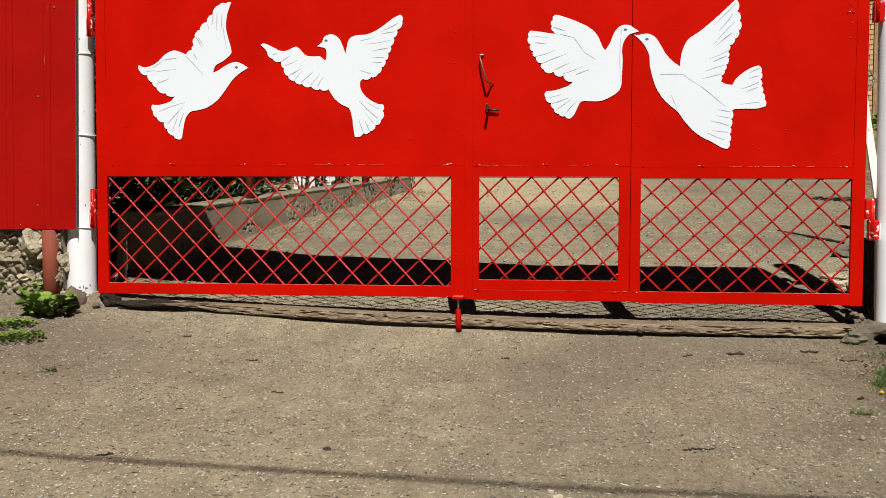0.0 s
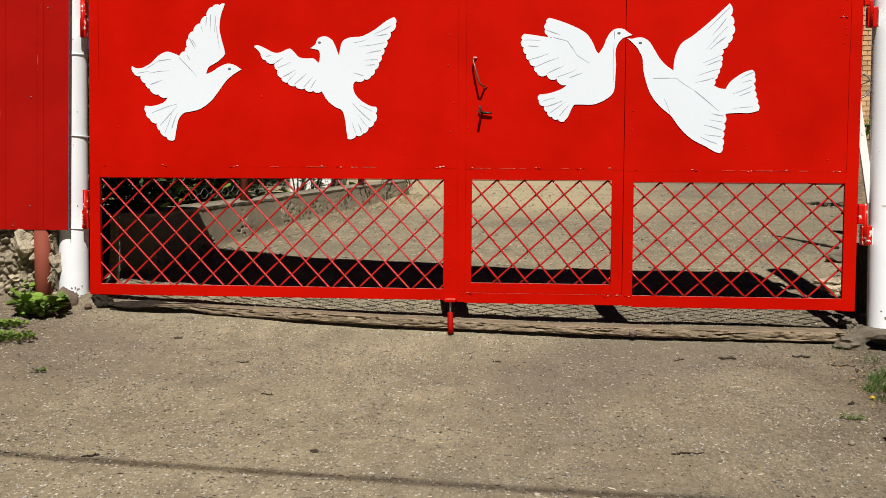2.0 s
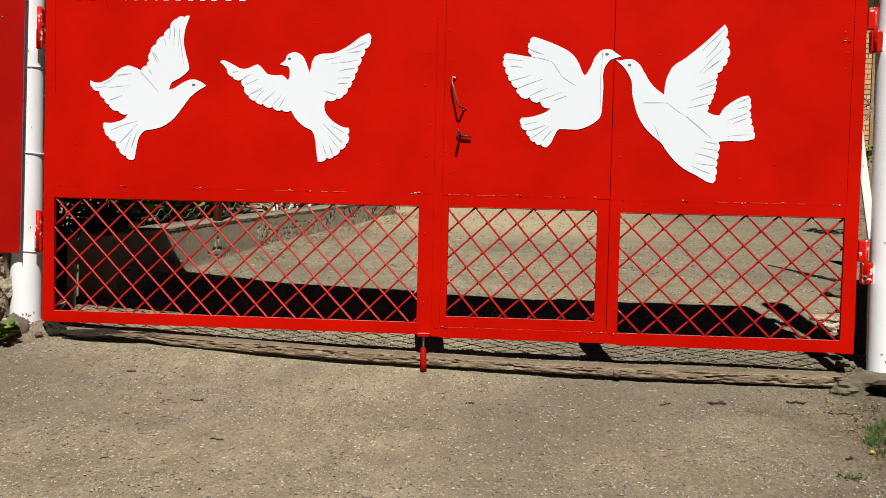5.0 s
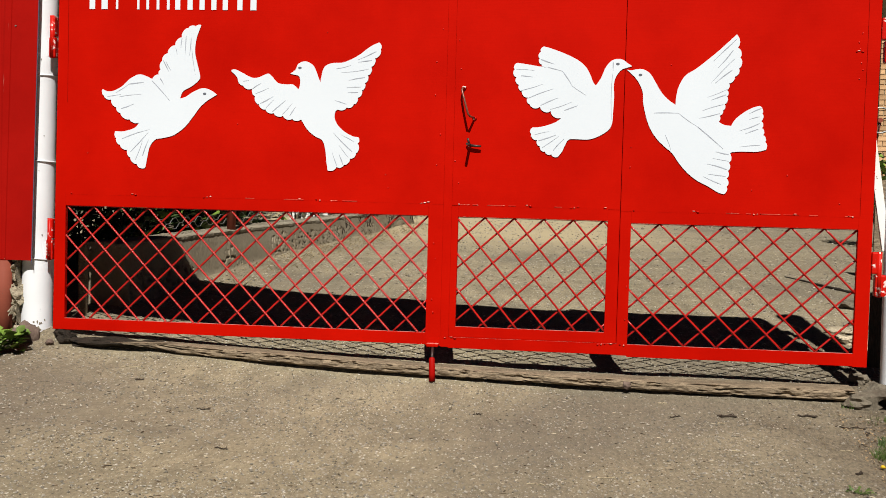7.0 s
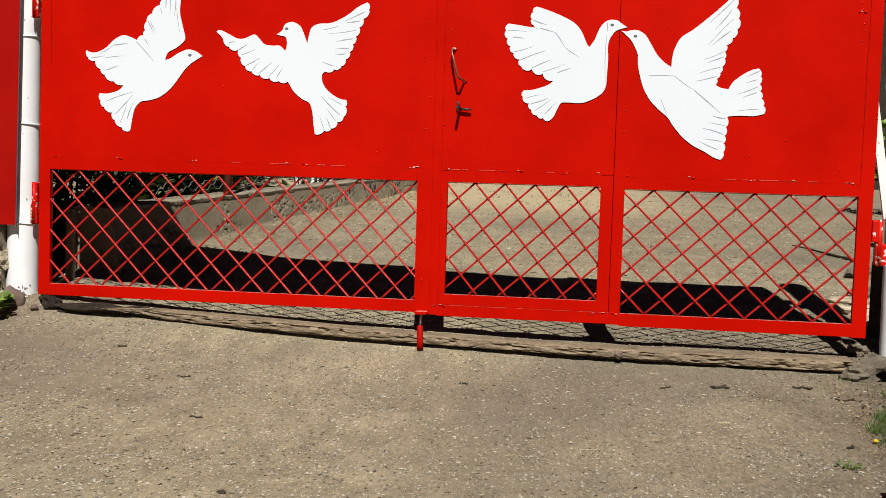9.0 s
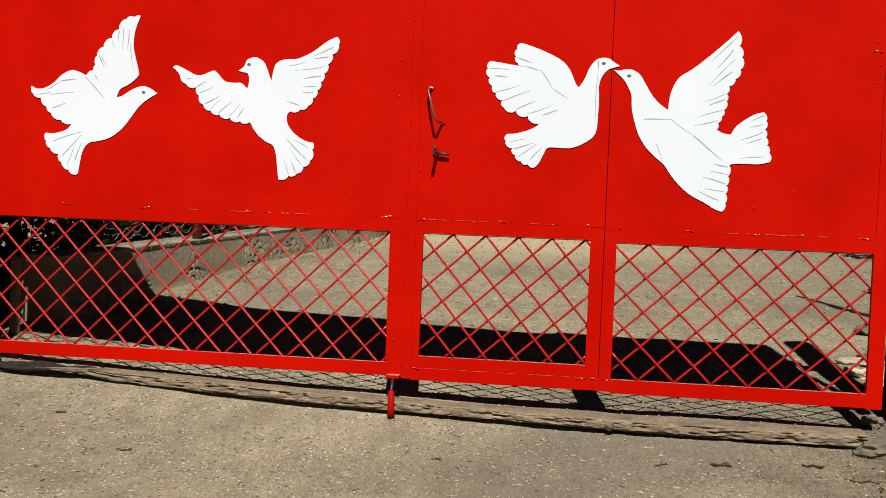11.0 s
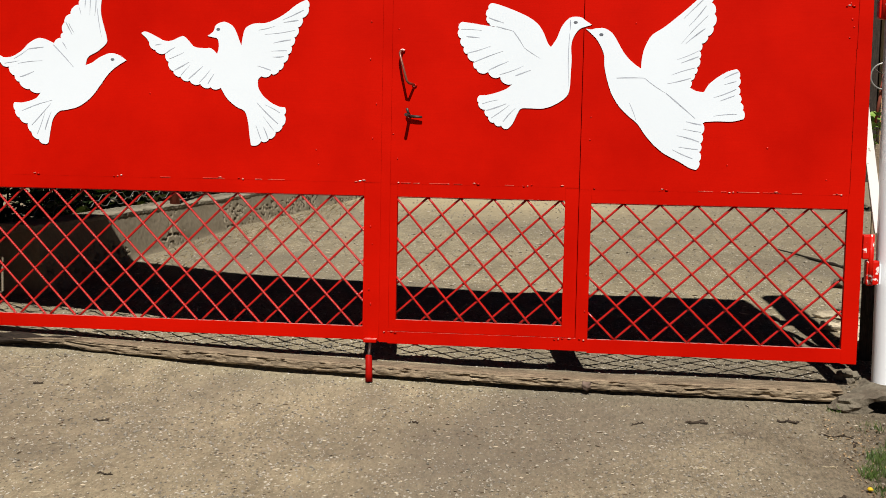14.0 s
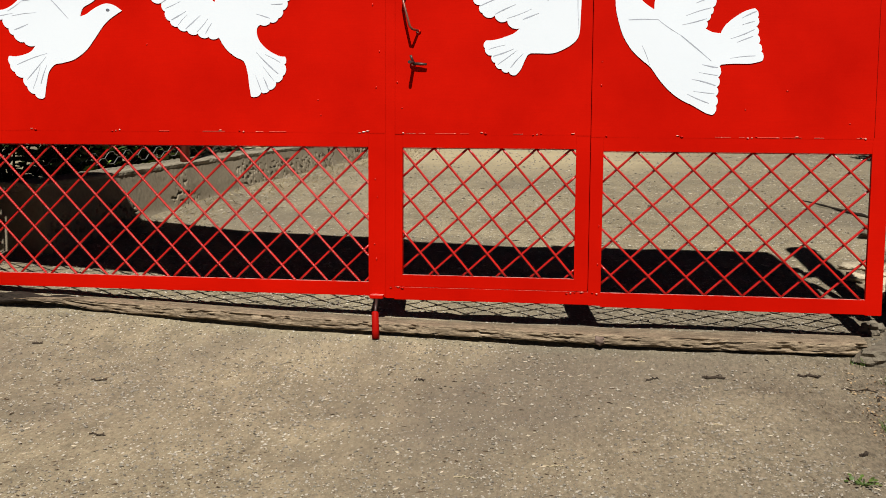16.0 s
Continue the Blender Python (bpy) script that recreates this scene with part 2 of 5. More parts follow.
TWIG_WOOD = wood_material("dark_twig_bark", [(0.3, (0.035, 0.025, 0.017)), (0.7, (0.091, 0.070, 0.052))])
ROTTEN = wood_material("rotted_dark_wood", [(0.3, (0.012, 0.009, 0.007)), (0.7, (0.045, 0.033, 0.023))], (3, 20, 20))
STRAW = plain("dry_straw", (0.364, 0.301, 0.189), 0.8)
CONCRETE = stone_like("grey_concrete", [(0.3, (0.20, 0.168, 0.118)), (0.55, (0.28, 0.238, 0.172)), (0.75, (0.35, 0.30, 0.225))], 3.5, 0.92, 0.6, 0.012)
OLD_CONCRETE = stone_like("dark_broken_concrete", [(0.3, (0.099, 0.080, 0.057)), (0.55, (0.168, 0.142, 0.103)), (0.75, (0.261, 0.223, 0.162))], 9.0, 0.94, 0.8, 0.012)
WALL_CONCRETE = stone_like("weathered_wall_plaster", [(0.3, (0.165, 0.135, 0.090)), (0.55, (0.215, 0.178, 0.122)), (0.75, (0.26, 0.22, 0.158))], 3.0, 0.92, 0.2, 0.004)
COPING = stone_like("pale_worn_concrete", [(0.3, (0.180, 0.154, 0.109)), (0.55, (0.255, 0.221, 0.161)), (0.75, (0.323, 0.281, 0.214))], 7.0, 0.92, 0.6, 0.012)
RUBBLE = stone_like("rubble_stone", [(0.25, (0.24, 0.195, 0.13)), (0.5, (0.40, 0.335, 0.235)), (0.75, (0.52, 0.45, 0.32))], 6.0, 0.9, 0.8, 0.02, 45.0, 0.35)
BROWN_LUMP = stone_like("red_brown_mortar", [(0.3, (0.10, 0.068, 0.052)), (0.55, (0.15, 0.105, 0.082)), (0.75, (0.20, 0.15, 0.12))], 12.0, 0.92, 0.5, 0.008)
MORTAR = stone_like("crumbled_mortar", [(0.3, (0.15, 0.12, 0.08)), (0.5, (0.36, 0.30, 0.21)), (0.7, (0.50, 0.43, 0.31))], 20.0, 0.95, 0.9, 0.014)
PEBBLE = stone_like("loose_grit", [(0.3, (0.195, 0.169, 0.130)), (0.7, (0.312, 0.280, 0.227))], 20.0, 0.9, 0.3, 0.004, 90.0, 0.0, 0.5)
DEBRIS = stone_like("dark_bark_crumbs", [(0.3, (0.042, 0.028, 0.017)), (0.7, (0.098, 0.070, 0.042))], 20.0, 0.9, 0.3, 0.004, 90.0, 0.0, 0.6)
CHAFF = stone_like("pale_dry_chaff", [(0.3, (0.340, 0.286, 0.190)), (0.7, (0.449, 0.394, 0.299))], 20.0, 0.85, 0.3, 0.004, 90.0, 0.0, 0.35)
BRICK = stone_like("orange_brick", [(0.3, (0.42, 0.235, 0.11)), (0.7, (0.58, 0.37, 0.2))], 8.0, 0.9, 0.4, 0.006, 60.0, 0.25)
LEAF = leaf_material("weed_leaf_green", (0.060, 0.115, 0.012), (0.165, 0.250, 0.040))
LEAF_DARK = leaf_material("shrub_leaf_dark", (0.02, 0.04, 0.012), (0.05, 0.085, 0.022))
GRASS = leaf_material("grass_green", (0.031, 0.059, 0.009), (0.081, 0.124, 0.025))
DRY_GRASS = leaf_material("dry_grass", (0.169, 0.130, 0.065), (0.260, 0.208, 0.117), 0.8)
DRY_LEAF = leaf_material("dry_tan_leaf", (0.16, 0.105, 0.05), (0.33, 0.235, 0.13), 0.7)
YELLOW = plain("dandelion_yellow", (0.600, 0.400, 0.008), 0.7)
STEEL = plain("dark_worn_steel", (0.05, 0.03, 0.025), 0.5, 0.4)
BRASS_WORN = plain("worn_handle_steel", (0.17, 0.055, 0.035), 0.4, 0.3)
WIRE = plain("galvanised_wire", (0.24, 0.235, 0.22), 0.45, 0.6)
BLACK = plain("black_rubber", (0.02, 0.02, 0.022), 0.6)
BRICK_WOOD = wood_material("tan_frame_wood", [(0.3, (0.26, 0.16, 0.08)), (0.7, (0.42, 0.28, 0.15))], (14, 14, 1))
WHITEWASH = stone_like("whitewashed_wall", [(0.3, (0.62, 0.61, 0.57)), (0.7, (0.78, 0.77, 0.74))], 4.0, 0.9, 0.3, 0.008)
WHITE_WOOD = enamel("flaking_white_board", (0.80, 0.79, 0.74), (0.70, 0.68, 0.61), 0.6, 0.2, 0.36, (0.30, 0.25, 0.18), streak=0.1)
# near-black wood; also the painted shade of the gap, low board and doorway
DARK_WOOD_AND_SHADE = wood_material("dark_wood_and_shade_fill", [(0.3, (0.02, 0.016, 0.013)), (0.7, (0.055, 0.042, 0.033))], (14, 14, 1))
BLUE_EDGE = plain("blue_galvanised_edge", (0.10, 0.12, 0.19), 0.4, 0.5)


# ---- building helpers ----
def thing(name, at, label, category, group="", kind=""):
    ob = new(name)
    ob.empty_display_size = 0.1
    ob.location = at
    return tagged(ob, label, category, group, kind)


def mesh_of(name, bm, *materials):
    me = bpy.data.meshes.new(name)
    bm.to_mesh(me)
    bm.free()
    for m in materials:
        me.materials.append(m)
    return me


def hang(ob, parent):
    ob.parent = parent
    if parent.parent is None:
        ob.matrix_parent_inverse = Matrix.Translation(-parent.location)
    return ob


def part(name, bm, material, parent, label="", kind=""):
    mats = material if isinstance(material, tuple) else (material,)
    ob = new(name, mesh_of(name, bm, *mats))
    hang(ob, parent)
    return tagged(ob, label, kind=kind)


def solo(name, bm, material, label, category, group="", kind=""):
    mats = material if isinstance(material, tuple) else (material,)
    return tagged(new(name, mesh_of(name, bm, *mats)), label, category, group, kind)


def box(x0, x1, y0, y1, z0, z1, bevel=0.0, bm=None):
    bm = bm or bmesh.new()
    made = bmesh.ops.create_cube(bm, size=1.0)["verts"]
    bmesh.ops.transform(bm, matrix=Matrix.LocRotScale(((x0 + x1) / 2, (y0 + y1) / 2, (z0 + z1) / 2), None, (x1 - x0, y1 - y0, z1 - z0)), verts=made)
    if bevel:
        edges = list({e for v in made for e in v.link_edges})
        bmesh.ops.bevel(bm, geom=edges, offset=bevel, segments=2, affect="EDGES", profile=0.6)
    return bm


def rod(points, radius, sides=8, bm=None, smooth=True):
    """A round bar through points; radius is one number or one per point."""
    bm = bm or bmesh.new()
    pts = [Vector(p) for p in points]
    radii = radius if isinstance(radius, (list, tuple)) else [radius] * len(pts)
    rings = []
    side = None
    for n, p in enumerate(pts):
        ahead = (pts[min(n + 1, len(pts) - 1)] - pts[max(n - 1, 0)]).normalized()
        if side is None:
            side = ahead.cross(Vector((0, 0, 1)) if abs(ahead.z) < 0.9 else Vector((1, 0, 0))).normalized()
        side = (side - ahead * side.dot(ahead)).normalized()
        up = ahead.cross(side)
        rings.append([bm.verts.new(p + radii[n] * (math.cos(a) * side + math.sin(a) * up)) for a in (2 * math.pi * k / sides for k in range(sides))])
    for a, b in zip(rings, rings[1:]):
        for k in range(sides):
            f = bm.faces.new((a[k], a[(k + 1) % sides], b[(k + 1) % sides], b[k]))
            f.smooth = smooth
    bm.faces.new(rings[0][::-1])
    bm.faces.new(rings[-1])
    return bm


def blob(at, size, seed, rough=0.25, level=1, bm=None):
    """An uneven stone."""
    bm = bm or bmesh.new()
    made = bmesh.ops.create_icosphere(bm, subdivisions=level, radius=1.0)["verts"]
    off = Vector((seed * 3.7, seed * 1.3, seed * 2.1))
    for v in made:
        k = 1 + rough * (noise.noise(v.co * 1.4 + off) * 1.4 + 0.5 * noise.noise(v.co * 3.3 + off))
        v.co = Vector(at) + Vector((v.co.x * size[0], v.co.y * size[1], v.co.z * size[2])) * k
    return bm


def smooth_all(bm):
    for f in bm.faces:
        f.smooth = True
    return bm


# ---- ground ----
def base_line(x):
    x = min(max(x, -1.5), 3.5)
    return 0.09 - 0.065 * x + 0.0095 * x * x


def front_z(x, y):
    d = max(min(y, 0.0), -12.0)
    swell = 0.018 * min(max(1.0 - x / 1.9, 0.40), max((x - 0.40) * 4, 0.0), 1.0) * math.exp(-(d / 0.22) ** 2)
    return base_line(x) - 0.115 * (1 - math.exp(d / 0.6)) + 0.01 * d + swell


def yard_z(x, y):
    """The yard climbs away from the gate and a little towards the low wall."""
    d = min(max(y, 0.0), 16.0)
    rise = 0.118 * d - 0.012 * d * d if d < 3.5 else 0.266 + 0.040 * (d - 3.5)
    return base_line(x) + 0.047 + rise + 0.022 * max(0.0, 0.8 - max(x, -1.0)) * min(d, 1.5)


def ground_z(x, y):
    """The drive lies a step lower than the yard; the log holds the step."""
    if y < -0.05:
        return front_z(x, y)
    if y > 0.03:
        return yard_z(x, y)
    return front_z(x, y) + (yard_z(x, y) - front_z(x, y)) * (y + 0.05) / 0.08


def steps(marks):
    out = []
    for (a, s), (b, _) in zip(marks, marks[1:]):
        n = max(1, round((b - a) / s))
        out += [a + (b - a) * k / n for k in range(n)]
    return out + [marks[-1][0]]


def uneven(x, y):
    p = Vector((x, y, 0))
    near = 1.0 if -6 < y < 14 else 0.0
    behind = 0.011 * noise.noise(p * 7.0) + 0.005 * noise.noise(p * 15.0) if 0.12 < y < 1.2 else 0.0
    return near * (0.010 * noise.noise(p * 1.1) + 0.006 * noise.noise(p * 4.3) + 0.003 * noise.noise(p * 17.0)) + behind


def make_ground():
    xs = steps([(-1500, 500), (-100, 40), (-20, 4), (-4, 0.5), (-1.2, 0.04), (4.6, 0.3), (9, 4), (20, 40), (100, 500), (1500, 1)])
    ys = steps([(-1500, 500), (-100, 40), (-20, 4), (-6, 0.4), (-3.0, 0.04), (1.6, 0.10), (9, 0.5), (14, 1.0), (24, 10), (100, 300), (1500, 1)])
    verts = [(x, y, ground_z(x, y) + uneven(x, y)) for y in ys for x in xs]
    w = len(xs)
    faces = [(j * w + i, j * w + i + 1, (j + 1) * w + i + 1, (j + 1) * w + i) for j in range(len(ys) - 1) for i in range(w - 1)]
    me = bpy.data.meshes.new("ground")
    me.from_pydata(verts, [], faces)
    me.polygons.foreach_set("use_smooth", [True] * len(faces))
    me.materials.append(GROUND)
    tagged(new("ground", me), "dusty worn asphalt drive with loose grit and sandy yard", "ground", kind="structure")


make_ground()

# ---- the gate ----
TOP = 2.22


def bar(name, x0, x1, z0, z1, parent, y0=0.0, y1=0.026, material=RED):
    return part(name, box(x0, x1, y0, y1, z0, z1, 0.0010), material, parent)


def ribbed_rod(a, b, radius, ribs):
    """A reinforcing bar under old paint: with ribs it has raised rings every 11 mm, else it is plain."""
    a, b = Vector(a), Vector(b)
    if not ribs:
        n = max(4, int((b - a).length / 0.03))
        pts = [a + (b - a) * (k / n) for k in range(n + 1)]
        return rod(pts, [radius * (1.0 + 0.04 * math.sin(k * 2.3 + a.x * 40)) for k in range(n + 1)], 10)
    n = max(4, int((b - a).length / 0.0055))
    pts = [a + (b - a) * (k / n) for k in range(n + 1)]
    rnd = random.Random(int(a.x * 1000))
    return rod(pts, [radius * (rnd.uniform(1.02, 1.13) if k % 2 else rnd.uniform(0.88, 0.95)) for k in range(n + 1)], 10, smooth=False)


def lattice(parent, x0, x1, z0, z1, first, step, steep_down, steep_up, ribs=False):
    """Crossed welded rods inside one opening: both families meet at the same marks along the upper rail."""
    panel = part("lattice_panel", box(x0, x1, 0.016, 0.020, z1 - 0.004, z1 - 0.001), RED_ROD, parent, "crossed red welded rods")
    height = z1 - z0
    for k in range(-8, 24):
        for way, steep, y in ((1, steep_down, 0.010), (-1, steep_up, 0.0195)):
            top = first + k * step
            ax, az, bx, bz = top, z1, top + way * height / steep, z0
            ends = []
            for s in (0.0, 1.0):
                ends.append((ax + (bx - ax) * s, az + (bz - az) * s))
            (px, pz), (qx, qz) = ends
            lo, hi = (px, qx) if px < qx else (qx, px)
            if hi < x0 + 0.01 or lo > x1 - 0.01:
                continue
            cut = lambda x: pz + (qz - pz) * (x - px) / (qx - px)
            if px < x0:
                px, pz = x0, cut(x0)
            elif px > x1:
                px, pz = x1, cut(x1)
            if qx < x0:
                qx, qz = x0, cut(x0)
            elif qx > x1:
                qx, qz = x1, cut(x1)
            if abs(px - qx) > 0.02:
                part("rod", ribbed_rod((px, y, pz), (qx, y, qz), 0.0047, ribs and way > 0), RED_RIB if ribs and way > 0 else RED_ROD, panel)
    return panel


left_leaf = thing("gate_leaf", (0.93, 0.02, 0.13), "red enamelled steel gate leaf with open lattice below", "gate", "gate leaves")
bm = box(0.0, 0.058, 0.0, 0.026, 0.150, TOP, 0.0018)
for v in bm.verts:
    if v.co.x < 0.03:
        v.co.x += 0.009 * (v.co.z - 0.15)
part("stile", bm, RED, left_leaf)
bar("stile", 1.808, 1.8768, 0.146, TOP, left_leaf)
part("cover_strip", box(1.862, 1.895, 0.028, 0.032, 0.15, TOP), RED, left_leaf)
bar("bottom_rail", 0.056, 1.810, 0.150, 0.205, left_leaf, 0.0006, 0.020)
bar("middle_rail", 0.058, 1.808, 0.746, 0.802, left_leaf, -0.0003, 0.020)
bar("top_rail", 0.058, 1.808, TOP - 0.055, TOP, left_leaf, 0.002, 0.020)
part("sheet", box(0.055, 1.8766, -0.0007, -0.0001, 0.800, TOP - 0.01), RED, left_leaf)
lattice(left_leaf, 0.056, 1.810, 0.205, 0.746, 0.060, 0.1345, 1.08, 0.97, True)

right_leaf = thing("gate_leaf", (3.2, 0.02, 0.12), "red enamelled steel gate leaf around a wicket door", "gate", "gate leaves")
bar("stile", 1.8770, 1.9156, 0.142, TOP, right_leaf)
bar("stile", 2.6835, 2.732, 0.136, TOP, right_leaf)
part("cover_strip", box(2.668, 2.700, 0.028, 0.032, 0.15, TOP), RED, right_leaf)
bar("stile", 3.724, 3.785, 0.128, TOP, right_leaf)
bar("bottom_rail", 1.913, 2.687, 0.138, 0.1885, right_leaf, 0.0006, 0.020)
bar("bottom_rail", 2.730, 3.726, 0.131, 0.187, right_leaf, 0.0006, 0.020)
bar("middle_rail", 2.732, 3.724, 0.738, 0.794, right_leaf, -0.0003, 0.020)
bar("top_rail", 2.732, 3.724, TOP - 0.055, TOP, right_leaf, 0.002, 0.020)
part("sheet", box(2.6840, 3.727, -0.0007, -0.0001, 0.791, TOP - 0.01), RED, right_leaf)
lattice(right_leaf, 2.730, 3.726, 0.187, 0.738, 2.716, 0.1445, 0.99, 0.92)

wicket = thing("wicket_door", (2.3, 0.02, 0.19), "red enamelled steel wicket door in the gate", "door")
bar("stile", 1.9158, 1.946, 0.190, TOP - 0.06, wicket, 0.001, 0.026)
bar("stile", 2.627, 2.6812, 0.190, TOP - 0.06, wicket, 0.001, 0.026)
bar("bottom_rail", 1.944, 2.629, 0.1895, 0.238, wicket, 0.0016, 0.020)
bar("middle_rail", 1.946, 2.627, 0.745, 0.800, wicket, -0.0003, 0.020)
bar("top_rail", 1.946, 2.627, TOP - 0.115, TOP - 0.06, wicket, 0.003, 0.020)
part("sheet", box(1.9172, 2.6808, -0.0006, -0.0001, 0.797, TOP - 0.07), RED, wicket)
lattice(wicket, 1.944, 2.629, 0.238, 0.745, 1.936, 0.1345, 1.19, 0.91)


def weld_beads(parent, marks, z, y=-0.002):
    """Lumps of weld along a seam, their pale colour painting in highlights and knocked-off paint."""
    for n, x in enumerate(marks):
        for m in range(1 + n % 3):
            part("weld_bead", smooth_all(blob((x + 0.016 * m, y, z + 0.004 * math.sin(n * 2.3 + m)), (0.0045 + 0.003 * (n % 2), 0.003, 0.0026 + 0.001 * (m % 2)), n + 5 + m * 3, 0.6)), CHIP_GLINT if (n + m) % 2 else RED_WORN, parent)


def seam_line(parent, x0, x1, z, seed):
    """A thin broken line of pale scuffs and painted-in highlights where the sheet is welded to the rail."""
    rnd = random.Random(seed)
    x = x0
    while x < x1:
        w = rnd.uniform(0.02, 0.10)
        if rnd.random() < 0.45:
            h = rnd.uniform(0.0005, 0.0013)
            part("weld_seam", box(x, min(x + w, x1), -0.0022, -0.0012, z - h, z + h), SCUFF_GLINT, parent)
        x += w + rnd.uniform(0.005, 0.05)


seam_line(left_leaf, 0.35, 1.80, 0.8035, 3)
seam_line(wicket, 1.96, 2.62, 0.8015, 4)
seam_line(right_leaf, 2.745, 3.70, 0.7955, 5)


for leaf, x, z0, z1 in ((left_leaf, 0.0625, 1.24, 2.20), (right_leaf, 3.7285, 0.80, 1.36), (right_leaf, 3.7310, 1.36, 2.20)):
    part("edge_groove", box(x - 0.0007, x + 0.0007, -0.0020, -0.0012, z0, z1), SEAM, leaf, "dark seam line")
drip_rnd = random.Random(17)
for leaf, cx, spread, zs in ((left_leaf, 1.84, 0.015, (0.30, 0.36, 0.55, 0.62, 0.98, 1.12, 1.30, 1.45, 1.6)), (wicket, 1.935, 0.012, (0.9, 1.0, 1.27, 1.42, 1.55)), (right_leaf, 3.705, 0.018, (1.40, 1.44, 1.47, 1.53, 1.56, 1.60)),
                             (left_leaf, 0.95, 0.8, (0.87, 0.93, 1.0, 1.15, 1.58)), (right_leaf, 3.2, 0.45, (0.85, 0.9, 0.97, 1.2, 1.45)), (right_leaf, 2.71, 0.012, (0.99, 1.08, 0.45, 0.3))):
    for z in zs:
        x = cx + drip_rnd.uniform(-spread, spread)
        part("paint_drip", smooth_all(blob((x, -0.0014, z), (drip_rnd.uniform(0.0025, 0.0045), 0.002, drip_rnd.uniform(0.003, 0.006)), z * 7, 0.3)), RED_GLOSS, leaf)
weld_beads(left_leaf, (0.088, 0.39, 0.74, 1.20, 1.28, 1.775), 0.806)
weld_beads(wicket, (1.95, 2.26, 2.46, 2.615), 0.803)
weld_beads(right_leaf, (2.742, 3.01, 3.27, 3.45, 3.68), 0.797)
weld_beads(left_leaf, (1.79, 1.845), 0.152, -0.002)
weld_beads(right_leaf, (1.90, 1.93, 2.60, 2.66, 2.70), 0.186, -0.002)
weld_beads(right_leaf, (3.685, 3.695), 1.52)


def pull_handle():
    h = thing("pull_handle", (1.98, -0.01, 1.19), "bent worn steel pull handle welded to the wicket", "handle")
    part("grip", rod([(1.960, -0.003, 1.335), (1.953, -0.022, 1.332), (1.951, -0.031, 1.322), (1.962, -0.043, 1.285), (1.984, -0.055, 1.212), (1.993, -0.050, 1.202), (2.010, -0.003, 1.198)], 0.0050, 10), BRASS_WORN, h)
    for x, z in ((1.958, 1.334), (2.010, 1.196)):
        part("weld", smooth_all(blob((x, -0.004, z), (0.013, 0.006, 0.009), x * 9, 0.4)), RED_WORN, h)


def lock_spindle():
    h = thing("lock_spindle", (1.99, -0.01, 1.07), "small dark steel lock spindle with a side lever", "latch")
    part("spindle", rod([(1.992, -0.002, 1.074), (1.986, -0.073, 1.076)], 0.0066, 10), STEEL, h)
    part("lever", rod([(1.992, -0.016, 1.072), (2.020, -0.017, 1.070), (2.044, -0.018, 1.069)], [0.006, 0.006, 0.0045], 8), STEEL, h)
    part("stub", rod([(1.992, -0.020, 1.074), (1.983, -0.030, 1.103)], 0.0055, 8), STEEL, h)
    part("weld", smooth_all(blob((1.990, -0.004, 1.073), (0.012, 0.006, 0.010), 3.3, 0.4)), RED_WORN, h)


pull_handle()
lock_spindle()


def drop_bolt():
    b = thing("drop_bolt", (1.845, -0.02, ground_z(1.845, -0.06)), "chipped red drop bolt between the gate leaves", "bolt")
    part("pin", rod([(1.856, -0.092, front_z(1.856, -0.092) + 0.004), (1.855, -0.090, 0.03), (1.852, -0.084, 0.098), (1.852, -0.083, 0.102)], [0.0150, 0.0145, 0.0135, 0.009], 14), RED_SHEET, b, "dull worn red steel pin")
    part("rod", rod([(1.852, -0.083, 0.098), (1.846, -0.02, 0.145)], 0.006, 8), STEEL, b, "dark steel rod")
    part("bracket", box(1.818, 1.872, -0.032, 0.006, 0.143, 0.158, 0.003), RED, b)


drop_bolt()

# ---- posts and hinges ----


def post(x, y, top, lean, name_label, flare, bend=0.0):
    p = thing("gate_post", (x, y, front_z(x, 0.0)), name_label, "post", "gate posts")
    z0 = front_z(x, 0.0) - 0.08
    pts = [(x + lean * (k / 24) + bend * max(0.0, k / 24 - 0.7), y, z0 + (top - z0) * k / 24) for k in range(25)]
    rad = [0.073 + flare * max(0, 1 - k / 5) * 0.003 + 0.0005 * math.sin(k * 1.9) for k in range(25)]
    part("tube", rod(pts, rad, 32), WHITE_POLE, p)
    return p


post_l = post(-0.117, 0.075, 2.42, 0.020, "round white-painted steel gate post tied with wire", 1.0)
post_r = post(3.940, 0.075, 2.25, -0.03, "round white-painted steel gate post with peeling paint", 0.5, 0.15)


# added dark sheet: makes the gap between post and leaf read as shade
solo("gap_shade_board", box(-0.105, 0.035, 0.29, 0.305, 1.0, 2.3, 0.002), DARK_WOOD_AND_SHADE, "added dark upright board standing for the shade in the gap by the gate post", "board")


def climber():
    rnd = random.Random(41)
    plant = thing("climbing_weed", (-0.03, 0.20, ground_z(-0.03, 0.2)), "leafy green climber behind the gate post", "plant")
    part("stem", rod([(-0.03, 0.20, ground_z(-0.03, 0.2)), (-0.035, 0.21, 0.8), (-0.02, 0.19, 1.5), (-0.03, 0.20, 2.2)], [0.006, 0.005, 0.004, 0.002], 6), TWIG_WOOD, plant)
    bm = bmesh.new()
    for k in range(30):
        leaf_clump(bm, (-0.03, 0.20, 0.85 + 0.045 * k), 16, 0.075, 0.045, rnd, 0.05)
    part("foliage", bm, LEAF, plant)


